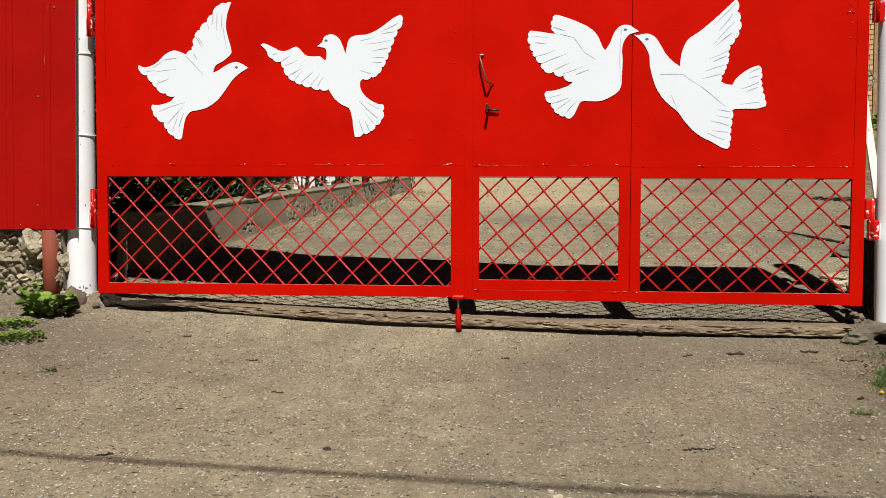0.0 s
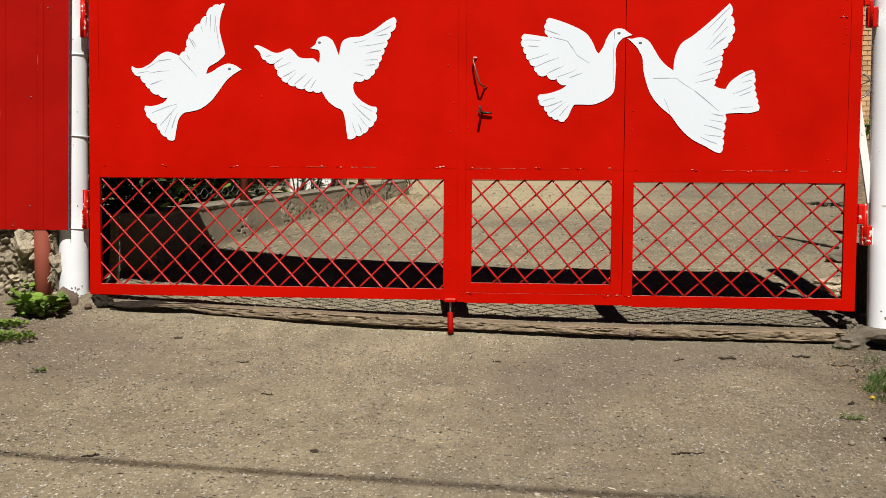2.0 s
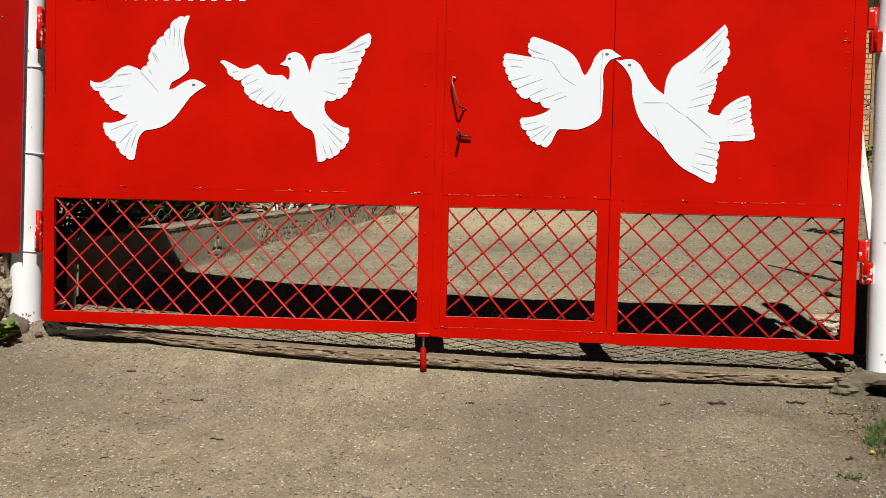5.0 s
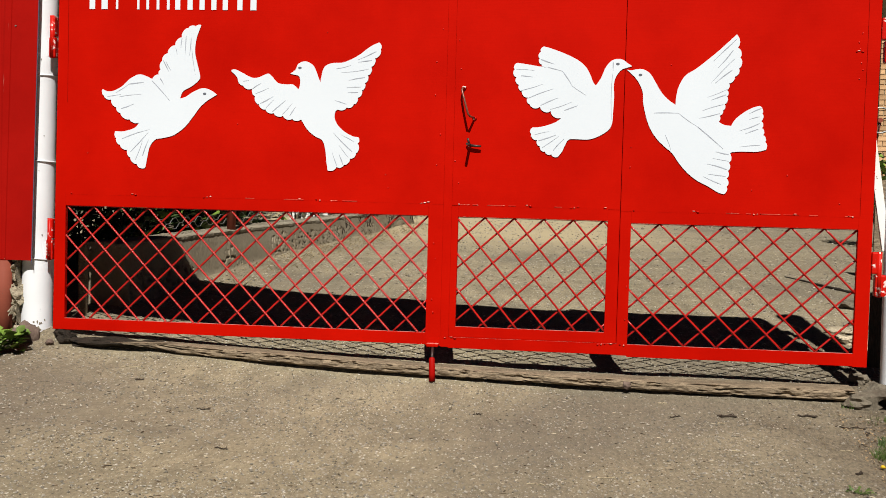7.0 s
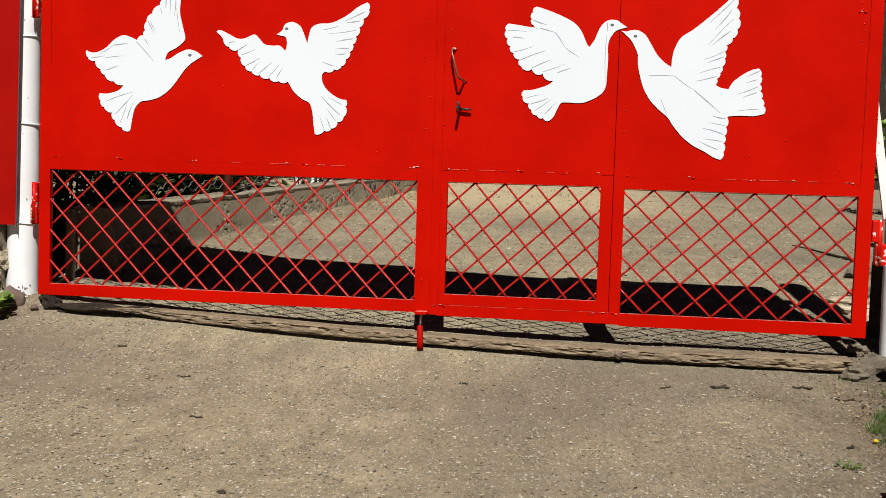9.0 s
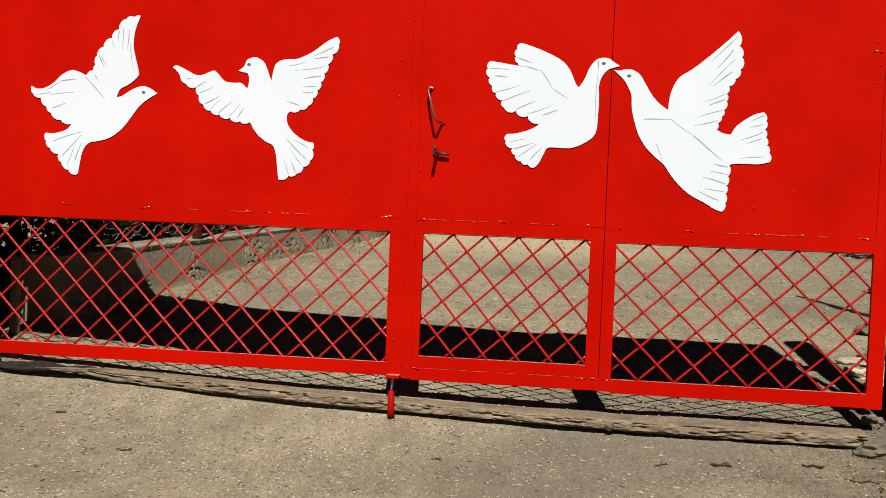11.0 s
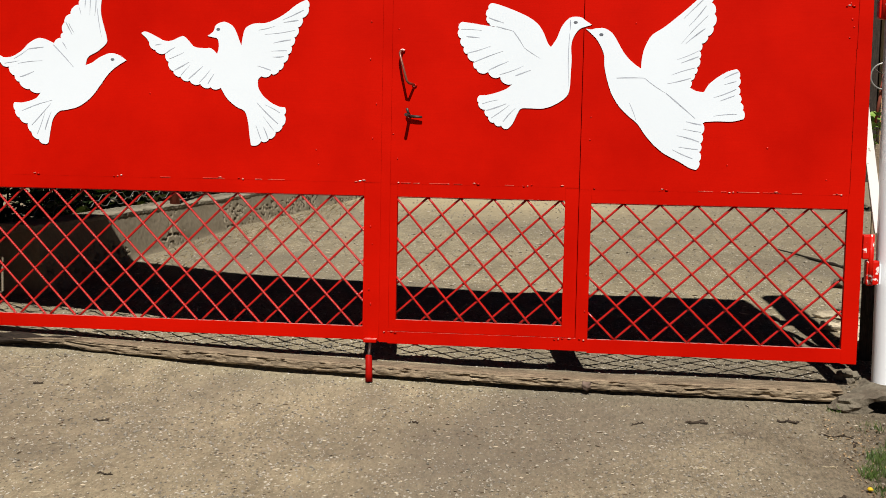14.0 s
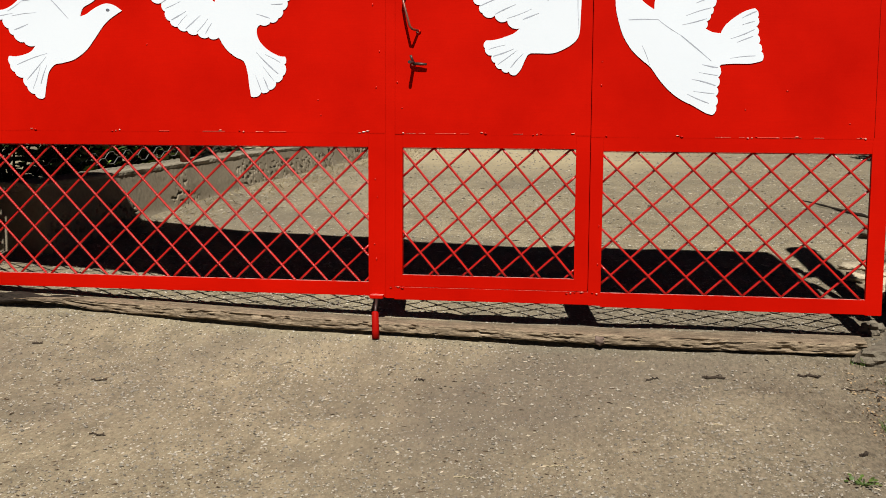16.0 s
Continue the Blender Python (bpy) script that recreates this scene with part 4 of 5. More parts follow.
# ---- threshold log ----
def threshold_log():
    bm = bmesh.new()
    n, m = 900, 40
    rings = []
    for k in range(n + 1):
        x = 0.32 + (3.725 - 0.32) * k / n
        topz = base_line(x) + 0.058 + 0.004 * noise.noise(Vector((x * 1.3, 2, 2))) - 0.09 * max(0.0, 0.55 - x)
        tall = (0.051 - 0.010 * max(0.0, 1.0 - x / 1.8) + 0.004 * math.sin(x * 2.1)) * min(1.0, 0.10 + (x - 0.32) * 2.6)
        deep = 0.130 * min(1.0, 0.16 + (x - 0.32) * 1.5) + 0.055 * min(1.0, max(0.0, x - 2.2) / 0.8)
        y0 = -0.080 + deep * 0.5 + 0.010 * math.sin(x * 1.7)
        ring = []
        for j in range(m):
            a = 2 * math.pi * j / m
            ca, sa = math.cos(a), math.sin(a)
            u = math.copysign(abs(ca) ** 0.4, ca) * 0.5
            w = math.copysign(abs(sa) ** 0.55, sa) * 0.5
            # long splits follow the grain on the front, the top is weathered flat
            line = noise.noise(Vector((x * 3.5, 3.0, w * 9 + 0.25 * noise.noise(Vector((x * 5, 1, 7))))))
            split = -0.014 * max(0.0, 0.10 - abs(line)) / 0.10 * (1.0 if u < 0.2 else 0.2)
            chip = -0.006 * max(0.0, noise.noise(Vector((x * 9, w * 12, 11)))) - 0.006 * max(0.0, noise.noise(Vector((x * 26, w * 24, 4))))
            rough = 0.003 * noise.noise(Vector((x * 9, u * 5, w * 5))) + 0.0022 * noise.noise(Vector((x * 40, u * 12, w * 50)))
            under = (0.05 + 0.10 * max(0.0, noise.noise(Vector((x * 1.1, 6, 2))))) * max(0.0, -w - 0.30) if u < 0 else 0.0
            push = split + rough + (chip if w < 0.35 else 0.0)
            if w > 0.4:
                push *= 0.35
            ring.append(bm.verts.new((x, y0 + u * deep + under + (push if u > 0 else -push), topz - tall * 0.5 + w * tall + (push * 0.5 if w > 0.3 else -push * 0.4))))
        rings.append(ring)
    for a, b in zip(rings, rings[1:]):
        for k in range(m):
            j = (k + 1) % m
            bm.faces.new((a[k], b[k], b[j], a[j]))
    bm.faces.new(rings[0])
    bm.faces.new(rings[-1][::-1])
    bmesh.ops.recalc_face_normals(bm, faces=bm.faces)
    log = solo("threshold_log", bm, LOG_WOOD, "weathered grey squared log lying under the gate", "log")
    part("knot", smooth_all(blob((2.733, -0.086, 0.014), (0.021, 0.016, 0.017), 6.0, 0.35, 3)), BROWN_LUMP, log, "dark knot")
    rotten = bmesh.new()
    for cx, cy, cz, size in ((0.075, -0.015, 0.028, (0.045, 0.035, 0.034)), (0.20, -0.030, 0.024, (0.11, 0.036, 0.020)), (0.30, -0.030, 0.028, (0.14, 0.040, 0.024)), (0.45, -0.015, 0.036, (0.17, 0.030, 0.018)), (0.62, -0.005, 0.042, (0.15, 0.022, 0.012))):
        blob((cx, cy, base_line(cx) + cz), size, cx * 31, 0.5, 3, rotten)
    part("rotten_end", rotten, ROTTEN, log, "dark rotted split end")
    return log


threshold_log()
solo("stone", blob((0.06, 0.055, base_line(0.06) + 0.022), (0.036, 0.03, 0.042), 37.0, 0.4, 3), OLD_CONCRETE, "dark broken lump beside the gate post", "stone")


def concrete_slab():
    """A broken slab with a ragged overhanging front over a hollow."""
    bm = bmesh.new()
    nx, ny = 90, 46
    top, low = [], []
    for j in range(ny + 1):
        rt, rl = [], []
        for i in range(nx + 1):
            u, w = i / nx, j / ny
            x, y = 3.73 + u * 0.85, -0.15 + w * 0.38
            n1 = noise.noise(Vector((x * 7, y * 7, 3)))
            n2 = noise.noise(Vector((x * 26, y * 26, 9)))
            n3 = noise.noise(Vector((x * 70, y * 70, 5)))
            z = 0.048 - 0.006 * max(0.0, 0.25 - w) / 0.25 + 0.008 * n1 + 0.005 * n2 + 0.003 * n3 - 0.05 * max(0, 0.14 - u) / 0.14
            yy = y + (0.026 * n1 + 0.013 * n2 + 0.006 * n3 + 0.008 * math.sin(x * 19) - 0.30 * max(0.0, x - 3.80)) * (1 - w)
            thick = 0.020 + 0.06 * w + 0.018 * n2 + 0.008 * n3 + (0.11 if u < 0.085 or u > 0.42 or w > 0.33 else 0.0)
            rt.append(bm.verts.new((x, yy, z)))
            rl.append(bm.verts.new((x, yy + 0.01, z - thick)))
        top.append(rt)
        low.append(rl)
    for j in range(ny):
        for i in range(nx):
            bm.faces.new((top[j][i], top[j][i + 1], top[j + 1][i + 1], top[j + 1][i]))
            bm.faces.new((low[j][i], low[j + 1][i], low[j + 1][i + 1], low[j][i + 1]))
    for i in range(nx):
        bm.faces.new((top[0][i], low[0][i], low[0][i + 1], top[0][i + 1]))
        bm.faces.new((top[ny][i], top[ny][i + 1], low[ny][i + 1], low[ny][i]))
    for j in range(ny):
        bm.faces.new((top[j][0], top[j + 1][0], low[j + 1][0], low[j][0]))
        bm.faces.new((top[j][nx], low[j][nx], low[j + 1][nx], top[j + 1][nx]))
    bmesh.ops.recalc_face_normals(bm, faces=bm.faces)
    solo("concrete_footing", bm, OLD_CONCRETE, "broken grey concrete footing around the post", "footing")


concrete_slab()
solo("stone", blob((3.75, -0.105, -0.012), (0.07, 0.045, 0.040), 21.0, 0.42, 3), OLD_CONCRETE, "broken concrete lump at the log end", "stone")
solo("stone", blob((3.785, 0.143, ground_z(3.785, 0.143) + 0.012), (0.035, 0.05, 0.028), 44.0, 0.55, 3), OLD_CONCRETE, "broken concrete chunk between post and log", "stone")

stub = thing("pipe_stub", (3.56, -1.69, -0.15), "leaning stub of red-painted grey pipe in the verge", "post")
part("lower_tube", rod([(3.538, -1.705, -0.22), (3.548, -1.70, -0.10)], 0.030, 16), OLD_CONCRETE, stub, "bare grey lower end")
part("upper_tube", rod([(3.548, -1.70, -0.10), (3.556, -1.695, 0.02), (3.560, -1.695, 0.075)], [0.0305, 0.030, 0.029], 16), RED_WORN, stub)


# ---- yard behind the gate ----
def wall_x(y):
    return 0.155 + 0.075 * (y - 1.45)


def wall_top(y):
    return 0.545 + 0.0215 * (y - 1.25)


def yard_wall():
    """A plastered low wall, leaning back a little, with crumbled patches along its foot."""
    n, m = 1300, 40
    verts, faces = [], []
    for k in range(n + 1):
        y = 0.60 + (7.6 - 0.60) * k / n
        x = wall_x(y) + 0.012 * noise.noise(Vector((0, y * 1.3, 0)))
        top = wall_top(y) + 0.004 * noise.noise(Vector((5, y * 3.0, 0)))
        g = ground_z(x + 0.1, y) - 0.06
        for j in range(m + 1):
            s = j / m
            z = g + (top - g) * s
            out = 0.075 * (1 - s) + 0.05 * max(0.0, 1 - s * 3.2) ** 2
            patch = noise.noise(Vector((y * 2.1, z * 3.5, 2.0))) + 0.30 - 0.75 * abs(s - 0.38) - (0.25 if y > 2.2 and s > 0.75 else 0.0)
            worn = min(1.0, max(0.0, patch) * 5.0)
            pit = 0.36 * min(1.0, 5.0 * max(0.0, noise.noise(Vector((y * 30, z * 46, 8.0))) - 0.16)) + 0.3 * max(0.0, noise.noise(Vector((y * 12, z * 22, 3.0))) - 0.15)
            d = 0.004 * noise.noise(Vector((y * 3, z * 8, 5.0))) + 0.0016 * noise.noise(Vector((y * 40, z * 40, 6.0))) - 0.060 * worn * pit
            verts.append((x + out + d, y, z))
        verts += [(x - 0.20, y, top), (x - 0.24, y, g)]
    w = m + 3
    for k in range(n):
        a, b = k * w, (k + 1) * w
        faces += [(a + j, b + j, b + j + 1, a + j + 1) for j in range(w - 1)]
    faces += [tuple(range(w - 1, -1, -1)), tuple(range(n * w, n * w + w))]
    me = bpy.data.meshes.new("yard_wall")
    me.from_pydata(verts, [], faces)
    me.materials.append(WALL_CONCRETE)
    tagged(new("yard_wall", me), "low stained plastered retaining wall along the yard", "wall", kind="structure")


yard_wall()


def wall_coping():
    bm = bmesh.new()
    rows = []
    n = 420
    for k in range(n + 1):
        y = 0.59 + (7.62 - 0.59) * k / n
        x, top = wall_x(y) + 0.012 * noise.noise(Vector((0, y * 1.3, 0))), wall_top(y)
        r = lambda c: 0.005 * noise.noise(Vector((y * 6, c, 2))) + 0.004 * noise.noise(Vector((y * 23, c, 4)))
        rows.append([bm.verts.new(p) for p in ((x + 0.006 + r(1), y, top - 0.010 + r(9)), (x + 0.008 + r(2), y, top + 0.006 + r(3)), (x + 0.002, y, top + 0.012 + r(4)), (x - 0.09, y, top + 0.016 + r(5)), (x - 0.195, y, top + 0.012 + r(6)), (x - 0.2, y, top - 0.05))])
    for a, b in zip(rows, rows[1:]):
        for k in range(5):
            bm.faces.new((a[k], b[k], b[k + 1], a[k + 1]))
        bm.faces.new((a[5], b[5], b[0], a[0]))
    bm.faces.new(rows[0])
    bm.faces.new(rows[-1][::-1])
    bmesh.ops.recalc_face_normals(bm, faces=bm.faces)
    solo("wall_coping", bm, COPING, "worn pale concrete edge along the top of the yard wall", "coping", kind="structure")


wall_coping()


def dry_roots():
    rnd = random.Random(14)
    bm = bmesh.new()
    for cy, cz, n in ((4.6, 0.12, 10), (5.3, 0.13, 16), (6.3, 0.16, 20), (7.3, 0.12, 18)):
        for _ in range(n):
            y = cy + rnd.gauss(0, 0.13)
            z = ground_z(0.4, y) + max(0.0, cz + rnd.gauss(-0.04, 0.05))
            x = wall_x(y) + 0.085
            h = rnd.uniform(0.03, 0.09)
            rod([(x, y, z), (x + rnd.uniform(-0.01, 0.02), y + rnd.uniform(-0.05, 0.05), z + h * 0.5), (x - 0.02, y + rnd.uniform(-0.08, 0.08), z + h)], [0.005, 0.004, 0.0015], 4, bm)
    solo("dry_roots", bm, TWIG_WOOD, "dark dead ivy roots clinging to the yard wall", "roots", kind="stuff")


dry_roots()


def wall_litter():
    rnd = random.Random(31)
    verts, faces = [], []
    for _ in range(1500):
        y = rnd.uniform(1.0, 7.6)
        edge = wall_x(y) + 0.10
        x = edge + 0.02 + abs(rnd.gauss(0, 0.15))
        z = ground_z(x, y) + uneven(x, y) + rnd.uniform(0, 0.04) * max(0, 1 - (x - edge) * 5)
        a, l, w = rnd.uniform(0, 6.28), rnd.uniform(0.01, 0.045), rnd.uniform(0.0015, 0.004)
        dx, dy, dz = l * math.cos(a), l * math.sin(a), l * rnd.uniform(-0.1, 0.8)
        k = len(verts)
        verts += [(x, y, z), (x + w, y + w, z), (x + dx + w, y + dy + w, z + dz), (x + dx, y + dy, z + dz), (x, y, z + w)]
        faces += [(k, k + 1, k + 2, k + 3), (k, k + 4, k + 3)]
    me = bpy.data.meshes.new("dry_litter")
    me.from_pydata(verts, [], faces)
    me.materials.append(DRY_GRASS)
    tagged(new("dry_litter", me), "dry stalks and leaf litter along the yard wall", "litter", kind="stuff")


wall_litter()
solo("stake", box(-0.030, 0.012, 0.34, 0.375, 0.12, 0.545, 0.008), LOG_WOOD, "short weathered wooden stake behind the gate", "stake")


def broken_slabs():
    rnd = random.Random(6)
    for x, y, w, d, h in ((3.99, 1.20, 0.10, 0.06, 0.03), (4.10, 1.36, 0.09, 0.06, 0.045), (3.93, 0.98, 0.11, 0.05, 0.035), (3.98, 0.80, 0.07, 0.05, 0.04), (4.22, 2.0, 0.09, 0.05, 0.05), (3.92, 0.62, 0.06, 0.05, 0.03)):
        bm = blob(on_ground(x, y, h * 0.3), (w, d, h), rnd.uniform(0, 50), 0.7, 3)
        solo("broken_slab", bm, OLD_CONCRETE if h > 0.04 else RUBBLE, "flat broken piece of grey slab in the yard", "rubble", "broken slabs")


def mesh_fence():
    f = thing("wire_fence", (0.1, 3.0, 0.5), "hexagonal wire netting on thin red posts", "fence")
    for y in (2.25, 5.6):
        g = wall_top(y)
        part("post", rod([(wall_x(y) - 0.03, y, g - 0.1), (wall_x(y) - 0.03, y, g + 1.1)], 0.030, 12), RED_OXIDE, f, "red-brown painted post")
    net = bmesh.new()
    s = 0.062
    for j in range(0, 12):
        y = 0.7
        pts = []
        k = 0
        while y < 5.7:
            up = (k % 4) in (1, 2)
            z = wall_top(y) - 0.01 + j * 2 * s * 0.5 + (s * 0.5 if up else 0) * (1 if j % 2 else -1) + 0.004 * noise.noise(Vector((y * 3, j, 0)))
            pts.append((wall_x(y) - 0.065 + 0.006 * noise.noise(Vector((j, y * 2, 3))), y, z))
            y += s * 0.75
            k += 1
        rod(pts, 0.0019, 3, net, False)
    part("netting", net, WIRE, f, "galvanised hexagonal netting", kind="stuff")


mesh_fence()


def leaf_clump(bm, at, count, spread, size, rnd, tall=1.0):
    for _ in range(count):
        a, r = rnd.uniform(0, 6.283), spread * math.sqrt(rnd.random())
        p = Vector((at[0] + r * math.cos(a), at[1] + r * math.sin(a), at[2] + rnd.uniform(0.0, tall)))
        d = Vector((math.cos(a + rnd.uniform(-1, 1)), math.sin(a + rnd.uniform(-1, 1)), rnd.uniform(-0.1, 0.9))).normalized()
        s = size * rnd.uniform(0.5, 1.3)
        side = d.cross(Vector((rnd.uniform(-0.4, 0.4), rnd.uniform(-0.4, 0.4), 1))).normalized() * s * 0.46
        nrm = d.cross(side).normalized() * s * 0.12
        v = [bm.verts.new(q) for q in (p, p + d * s * 0.35 + side - nrm, p + d * s * 0.75 + side * 0.75 - nrm * 0.5, p + d * s, p + d * s * 0.75 - side * 0.75 - nrm * 0.5, p + d * s * 0.35 - side - nrm, p + d * s * 0.55)]
        for q in ((0, 1, 6), (1, 2, 6), (2, 3, 6), (3, 4, 6), (4, 5, 6), (5, 0, 6)):
            bm.faces.new([v[i] for i in q]).smooth = True


def grass_tuft(bm, at, count, spread, height, rnd):
    for _ in range(count):
        a, r = rnd.uniform(0, 6.283), spread * math.sqrt(rnd.random())
        p = Vector((at[0] + r * math.cos(a), at[1] + r * math.sin(a), at[2] - 0.01))
        lean = Vector((rnd.uniform(-0.6, 0.6), rnd.uniform(-0.6, 0.6), 0))
        h = height * rnd.uniform(0.45, 1.15)
        w = Vector((math.cos(a), math.sin(a), 0)) * rnd.uniform(0.0015, 0.0035)
        rows = []
        for k in range(4):
            s = k / 3
            c = p + Vector((0, 0, h * s)) + lean * h * s * s
            rows.append((bm.verts.new(c - w * (1 - s * 0.92)), bm.verts.new(c + w * (1 - s * 0.92))))
        for q, u in zip(rows, rows[1:]):
            bm.faces.new((q[0], q[1], u[1], u[0]))


def garden():
    rnd = random.Random(11)
    for k in range(22):
        y = 0.75 + k * 0.145 + rnd.uniform(-0.06, 0.06) if k < 18 else 4.9 + (k - 18) * 0.5
        x = wall_x(y) - 0.55 - rnd.uniform(0, 0.4) if k < 18 else wall_x(y) - 0.45
        z = ground_z(x, y) + 0.05
        shrub = thing("garden_shrub", (x, y, ground_z(x, y)), "dense leafy green shrub behind the netting", "shrub", "garden shrubs")
        for s in range(5):
            top = (x + rnd.uniform(-0.25, 0.25), y + rnd.uniform(-0.2, 0.2), z + rnd.uniform(0.5, 1.0))
            part("stem", rod([(x, y, z - 0.12), ((x + top[0]) / 2 + 0.03, (y + top[1]) / 2, z + 0.35), top], [0.009, 0.006, 0.003], 5), TWIG_WOOD, shrub)
        bm = bmesh.new()
        leaf_clump(bm, (x, y, z), 210 if k < 18 else 70, 0.30 if k < 18 else 0.2, 0.075, rnd, 1.0)
        part("foliage", bm, LEAF_DARK if k % 3 or k < 7 else LEAF, shrub)


def far_hedge():
    rnd = random.Random(52)
    for k in range(14):
        y = 3.6 + k * 0.36
        x = -0.25 - 0.09 * (k % 7) - 0.42 * (k % 2) - 0.05 * k
        z = ground_z(x, y)
        shrub = thing("hedge_shrub", (x, y, z), "dark overgrown hedge shrub behind the low wall", "shrub", "hedge shrubs")
        for n in range(4):
            top = (x + rnd.uniform(-0.3, 0.3), y + rnd.uniform(-0.2, 0.2), z + rnd.uniform(0.7, 1.2))
            part("stem", rod([(x, y, z - 0.05), ((x + top[0]) / 2 + 0.03, (y + top[1]) / 2, z + 0.4), top], [0.012, 0.008, 0.003], 5), TWIG_WOOD, shrub)
        bm = bmesh.new()
        leaf_clump(bm, (x, y, z), 330, 0.42, 0.085, rnd, 1.25)
        part("foliage", bm, LEAF_DARK, shrub)


def yard_shrub():
    rnd = random.Random(63)
    x, y = 5.58, 7.0
    z = ground_z(x, y)
    shrub = thing("yard_shrub", (x, y, z), "leafy green shrub before the brick house", "shrub")
    for n in range(6):
        top = (x + rnd.uniform(-0.25, 0.25), y + rnd.uniform(-0.2, 0.2), z + rnd.uniform(0.6, 1.0))
        part("stem", rod([(x, y, z - 0.05), ((x + top[0]) / 2, (y + top[1]) / 2 + 0.03, z + 0.4), top], [0.014, 0.009, 0.004], 5), TWIG_WOOD, shrub)
    bm = bmesh.new()
    leaf_clump(bm, (x, y, z + 0.35), 260, 0.34, 0.08, rnd, 0.6)
    part("foliage", bm, LEAF, shrub)


garden()
far_hedge()
yard_shrub()


def shed_and_clutter():
    block = thing("whitewashed_hut", (-0.12, 6.2, 0.5), "whitewashed low garden hut behind the shrubs", "hut")
    part("wall", box(-0.37, 0.13, 6.0, 6.5, 0.3, 1.9, 0.02), WHITEWASH, block)
    part("roof", box(-0.42, 0.18, 5.9, 6.6, 1.9, 1.95, 0.01), CONCRETE, block)
    plank = thing("leaning_board", (3.86, 0.09, 0.645), "narrow white board with flaking paint wedged between gate and post", "board")
    bm = box(-0.019, 0.019, -0.010, 0.010, 0, 0.62, 0.003)
    bmesh.ops.transform(bm, matrix=Matrix.Translation((3.868, 0.085, 0.645)) @ Euler((radians(1), radians(-9.8), 0)).to_matrix().to_4x4(), verts=bm.verts)
    part("plank", bm, WHITE_WOOD, plank)
    mach = thing("old_machine", (6.6, 12.2, 0.3), "dark old farm machine with an upright steering wheel", "machine")
    part("body", box(6.2, 6.72, 12.05, 12.4, 0.2, 1.45, 0.05), DARK_WOOD_AND_SHADE, mach)
    part("column", rod([(6.70, 12.15, 1.4), (6.765, 12.02, 2.08)], 0.022, 10), RED_OXIDE, mach, "rusty steering column")
    wheel = rod([(6.765 + 0.18 * math.cos(a), 12.0, 2.10 + 0.18 * math.sin(a)) for a in (2 * math.pi * k / 36 for k in range(37))], 0.013, 8)
    w = part("steering_wheel", wheel, WIRE, mach, "pale round steering wheel")
    part("hub", rod([(6.765, 11.98, 2.10), (6.765, 12.03, 2.10)], 0.035, 14), RED_OXIDE, w, "rusty wheel hub")
    for a in (0.4, 2.5, 4.6):
        part("spoke", rod([(6.765, 12.01, 2.10), (6.765 + 0.18 * math.cos(a), 12.0, 2.10 + 0.18 * math.sin(a))], 0.009, 6), STEEL, w)
    for k, (x, z) in enumerate(((4.68, 0.75), (4.80, 0.68), (4.92, 0.8), (5.05, 0.7), (5.18, 0.76))):
        g = ground_z(x, 3.6)
        solo("stacked_board", box(x, x + 0.10, 3.6 + 0.02 * k, 3.63 + 0.02 * k, g - 0.02, g + z, 0.004), TWIG_WOOD if k % 2 else LOG_WOOD, "weathered grey board standing in a stack", "board", "stacked boards")


shed_and_clutter()
# added board whose dark colour stands for the shade seen past the right post
solo("low_shade_board", box(3.90, 4.22, 0.44, 0.47, -0.03, 0.43, 0.005), DARK_WOOD_AND_SHADE, "added dark low board standing for the black shade behind the gate post", "board")


def barn():
    b = thing("brick_house", (6.9, 13.0, 0.4), "orange brick house wall beside a dark doorway", "house")
    wall = part("wall", box(6.94, 7.145, 12.84, 13.1, 0.2, 4.2), STRAW, b, "pale mortar between the bricks")
    # no opening here: a solid sheet carries the doorway's shade in its colour
    part("doorway", box(5.4, 6.935, 13.0, 13.1, 0.2, 4.2), DARK_WOOD_AND_SHADE, b, "solid dark sheet standing for the shade in the doorway")
    part("door_frame", box(7.15, 7.265, 12.80, 13.0, 0.2, 4.2, 0.006), BRICK_WOOD, b, "tan wooden door frame")
    part("wall", box(7.27, 9.7, 12.86, 13.1, 0.2, 4.2), STRAW, b)
    part("roof", box(5.2, 9.9, 12.4, 16, 4.2, 4.4, 0.02), CONCRETE, b)
    sizes = {}
    rows, z = 0, 0.5
    while z < 3.4:
        left, right, x = 6.942, 7.143, 6.942 - (0.075 if rows % 2 else 0.0)
        while x < right - 0.02:
            a, c = max(x, left), min(x + 0.142, right)
            if c - a > 0.02:
                width = round(c - a, 3)
                if width not in sizes:
                    sizes[width] = mesh_of("brick", box(-width / 2, width / 2, -0.012, 0.012, -0.033, 0.033, 0.004), BRICK)
                ob = new("brick", sizes[width])
                ob.location = ((a + c) / 2, 12.835, z)
                ob.parent = wall
            x += 0.152
        z += 0.077
        rows += 1


barn()

climber()

# ---- small things on the drive ----
def weed(at, count, spread, size, tall, label, seed, material=LEAF):
    rnd = random.Random(seed)
    w = thing("weed_plant", at, label, "plant", "weeds by the gate")
    for k in range(9):
        a = k * 0.7
        part("stem", rod([at, (at[0] + spread * 0.6 * math.cos(a), at[1] + spread * 0.6 * math.sin(a), at[2] + tall * 0.7)], [0.003, 0.0016], 4), GRASS, w)
    bm = bmesh.new()
    leaf_clump(bm, at, count, spread, size, rnd, tall)
    part("foliage", bm, material, w)


def on_ground(x, y, lift=0.0):
    return (x, y, ground_z(x, y) + uneven(x, y) + lift)


weed(on_ground(-0.172, -0.19), 150, 0.105, 0.052, 0.080, "lush green weed at the foot of the post", 1)
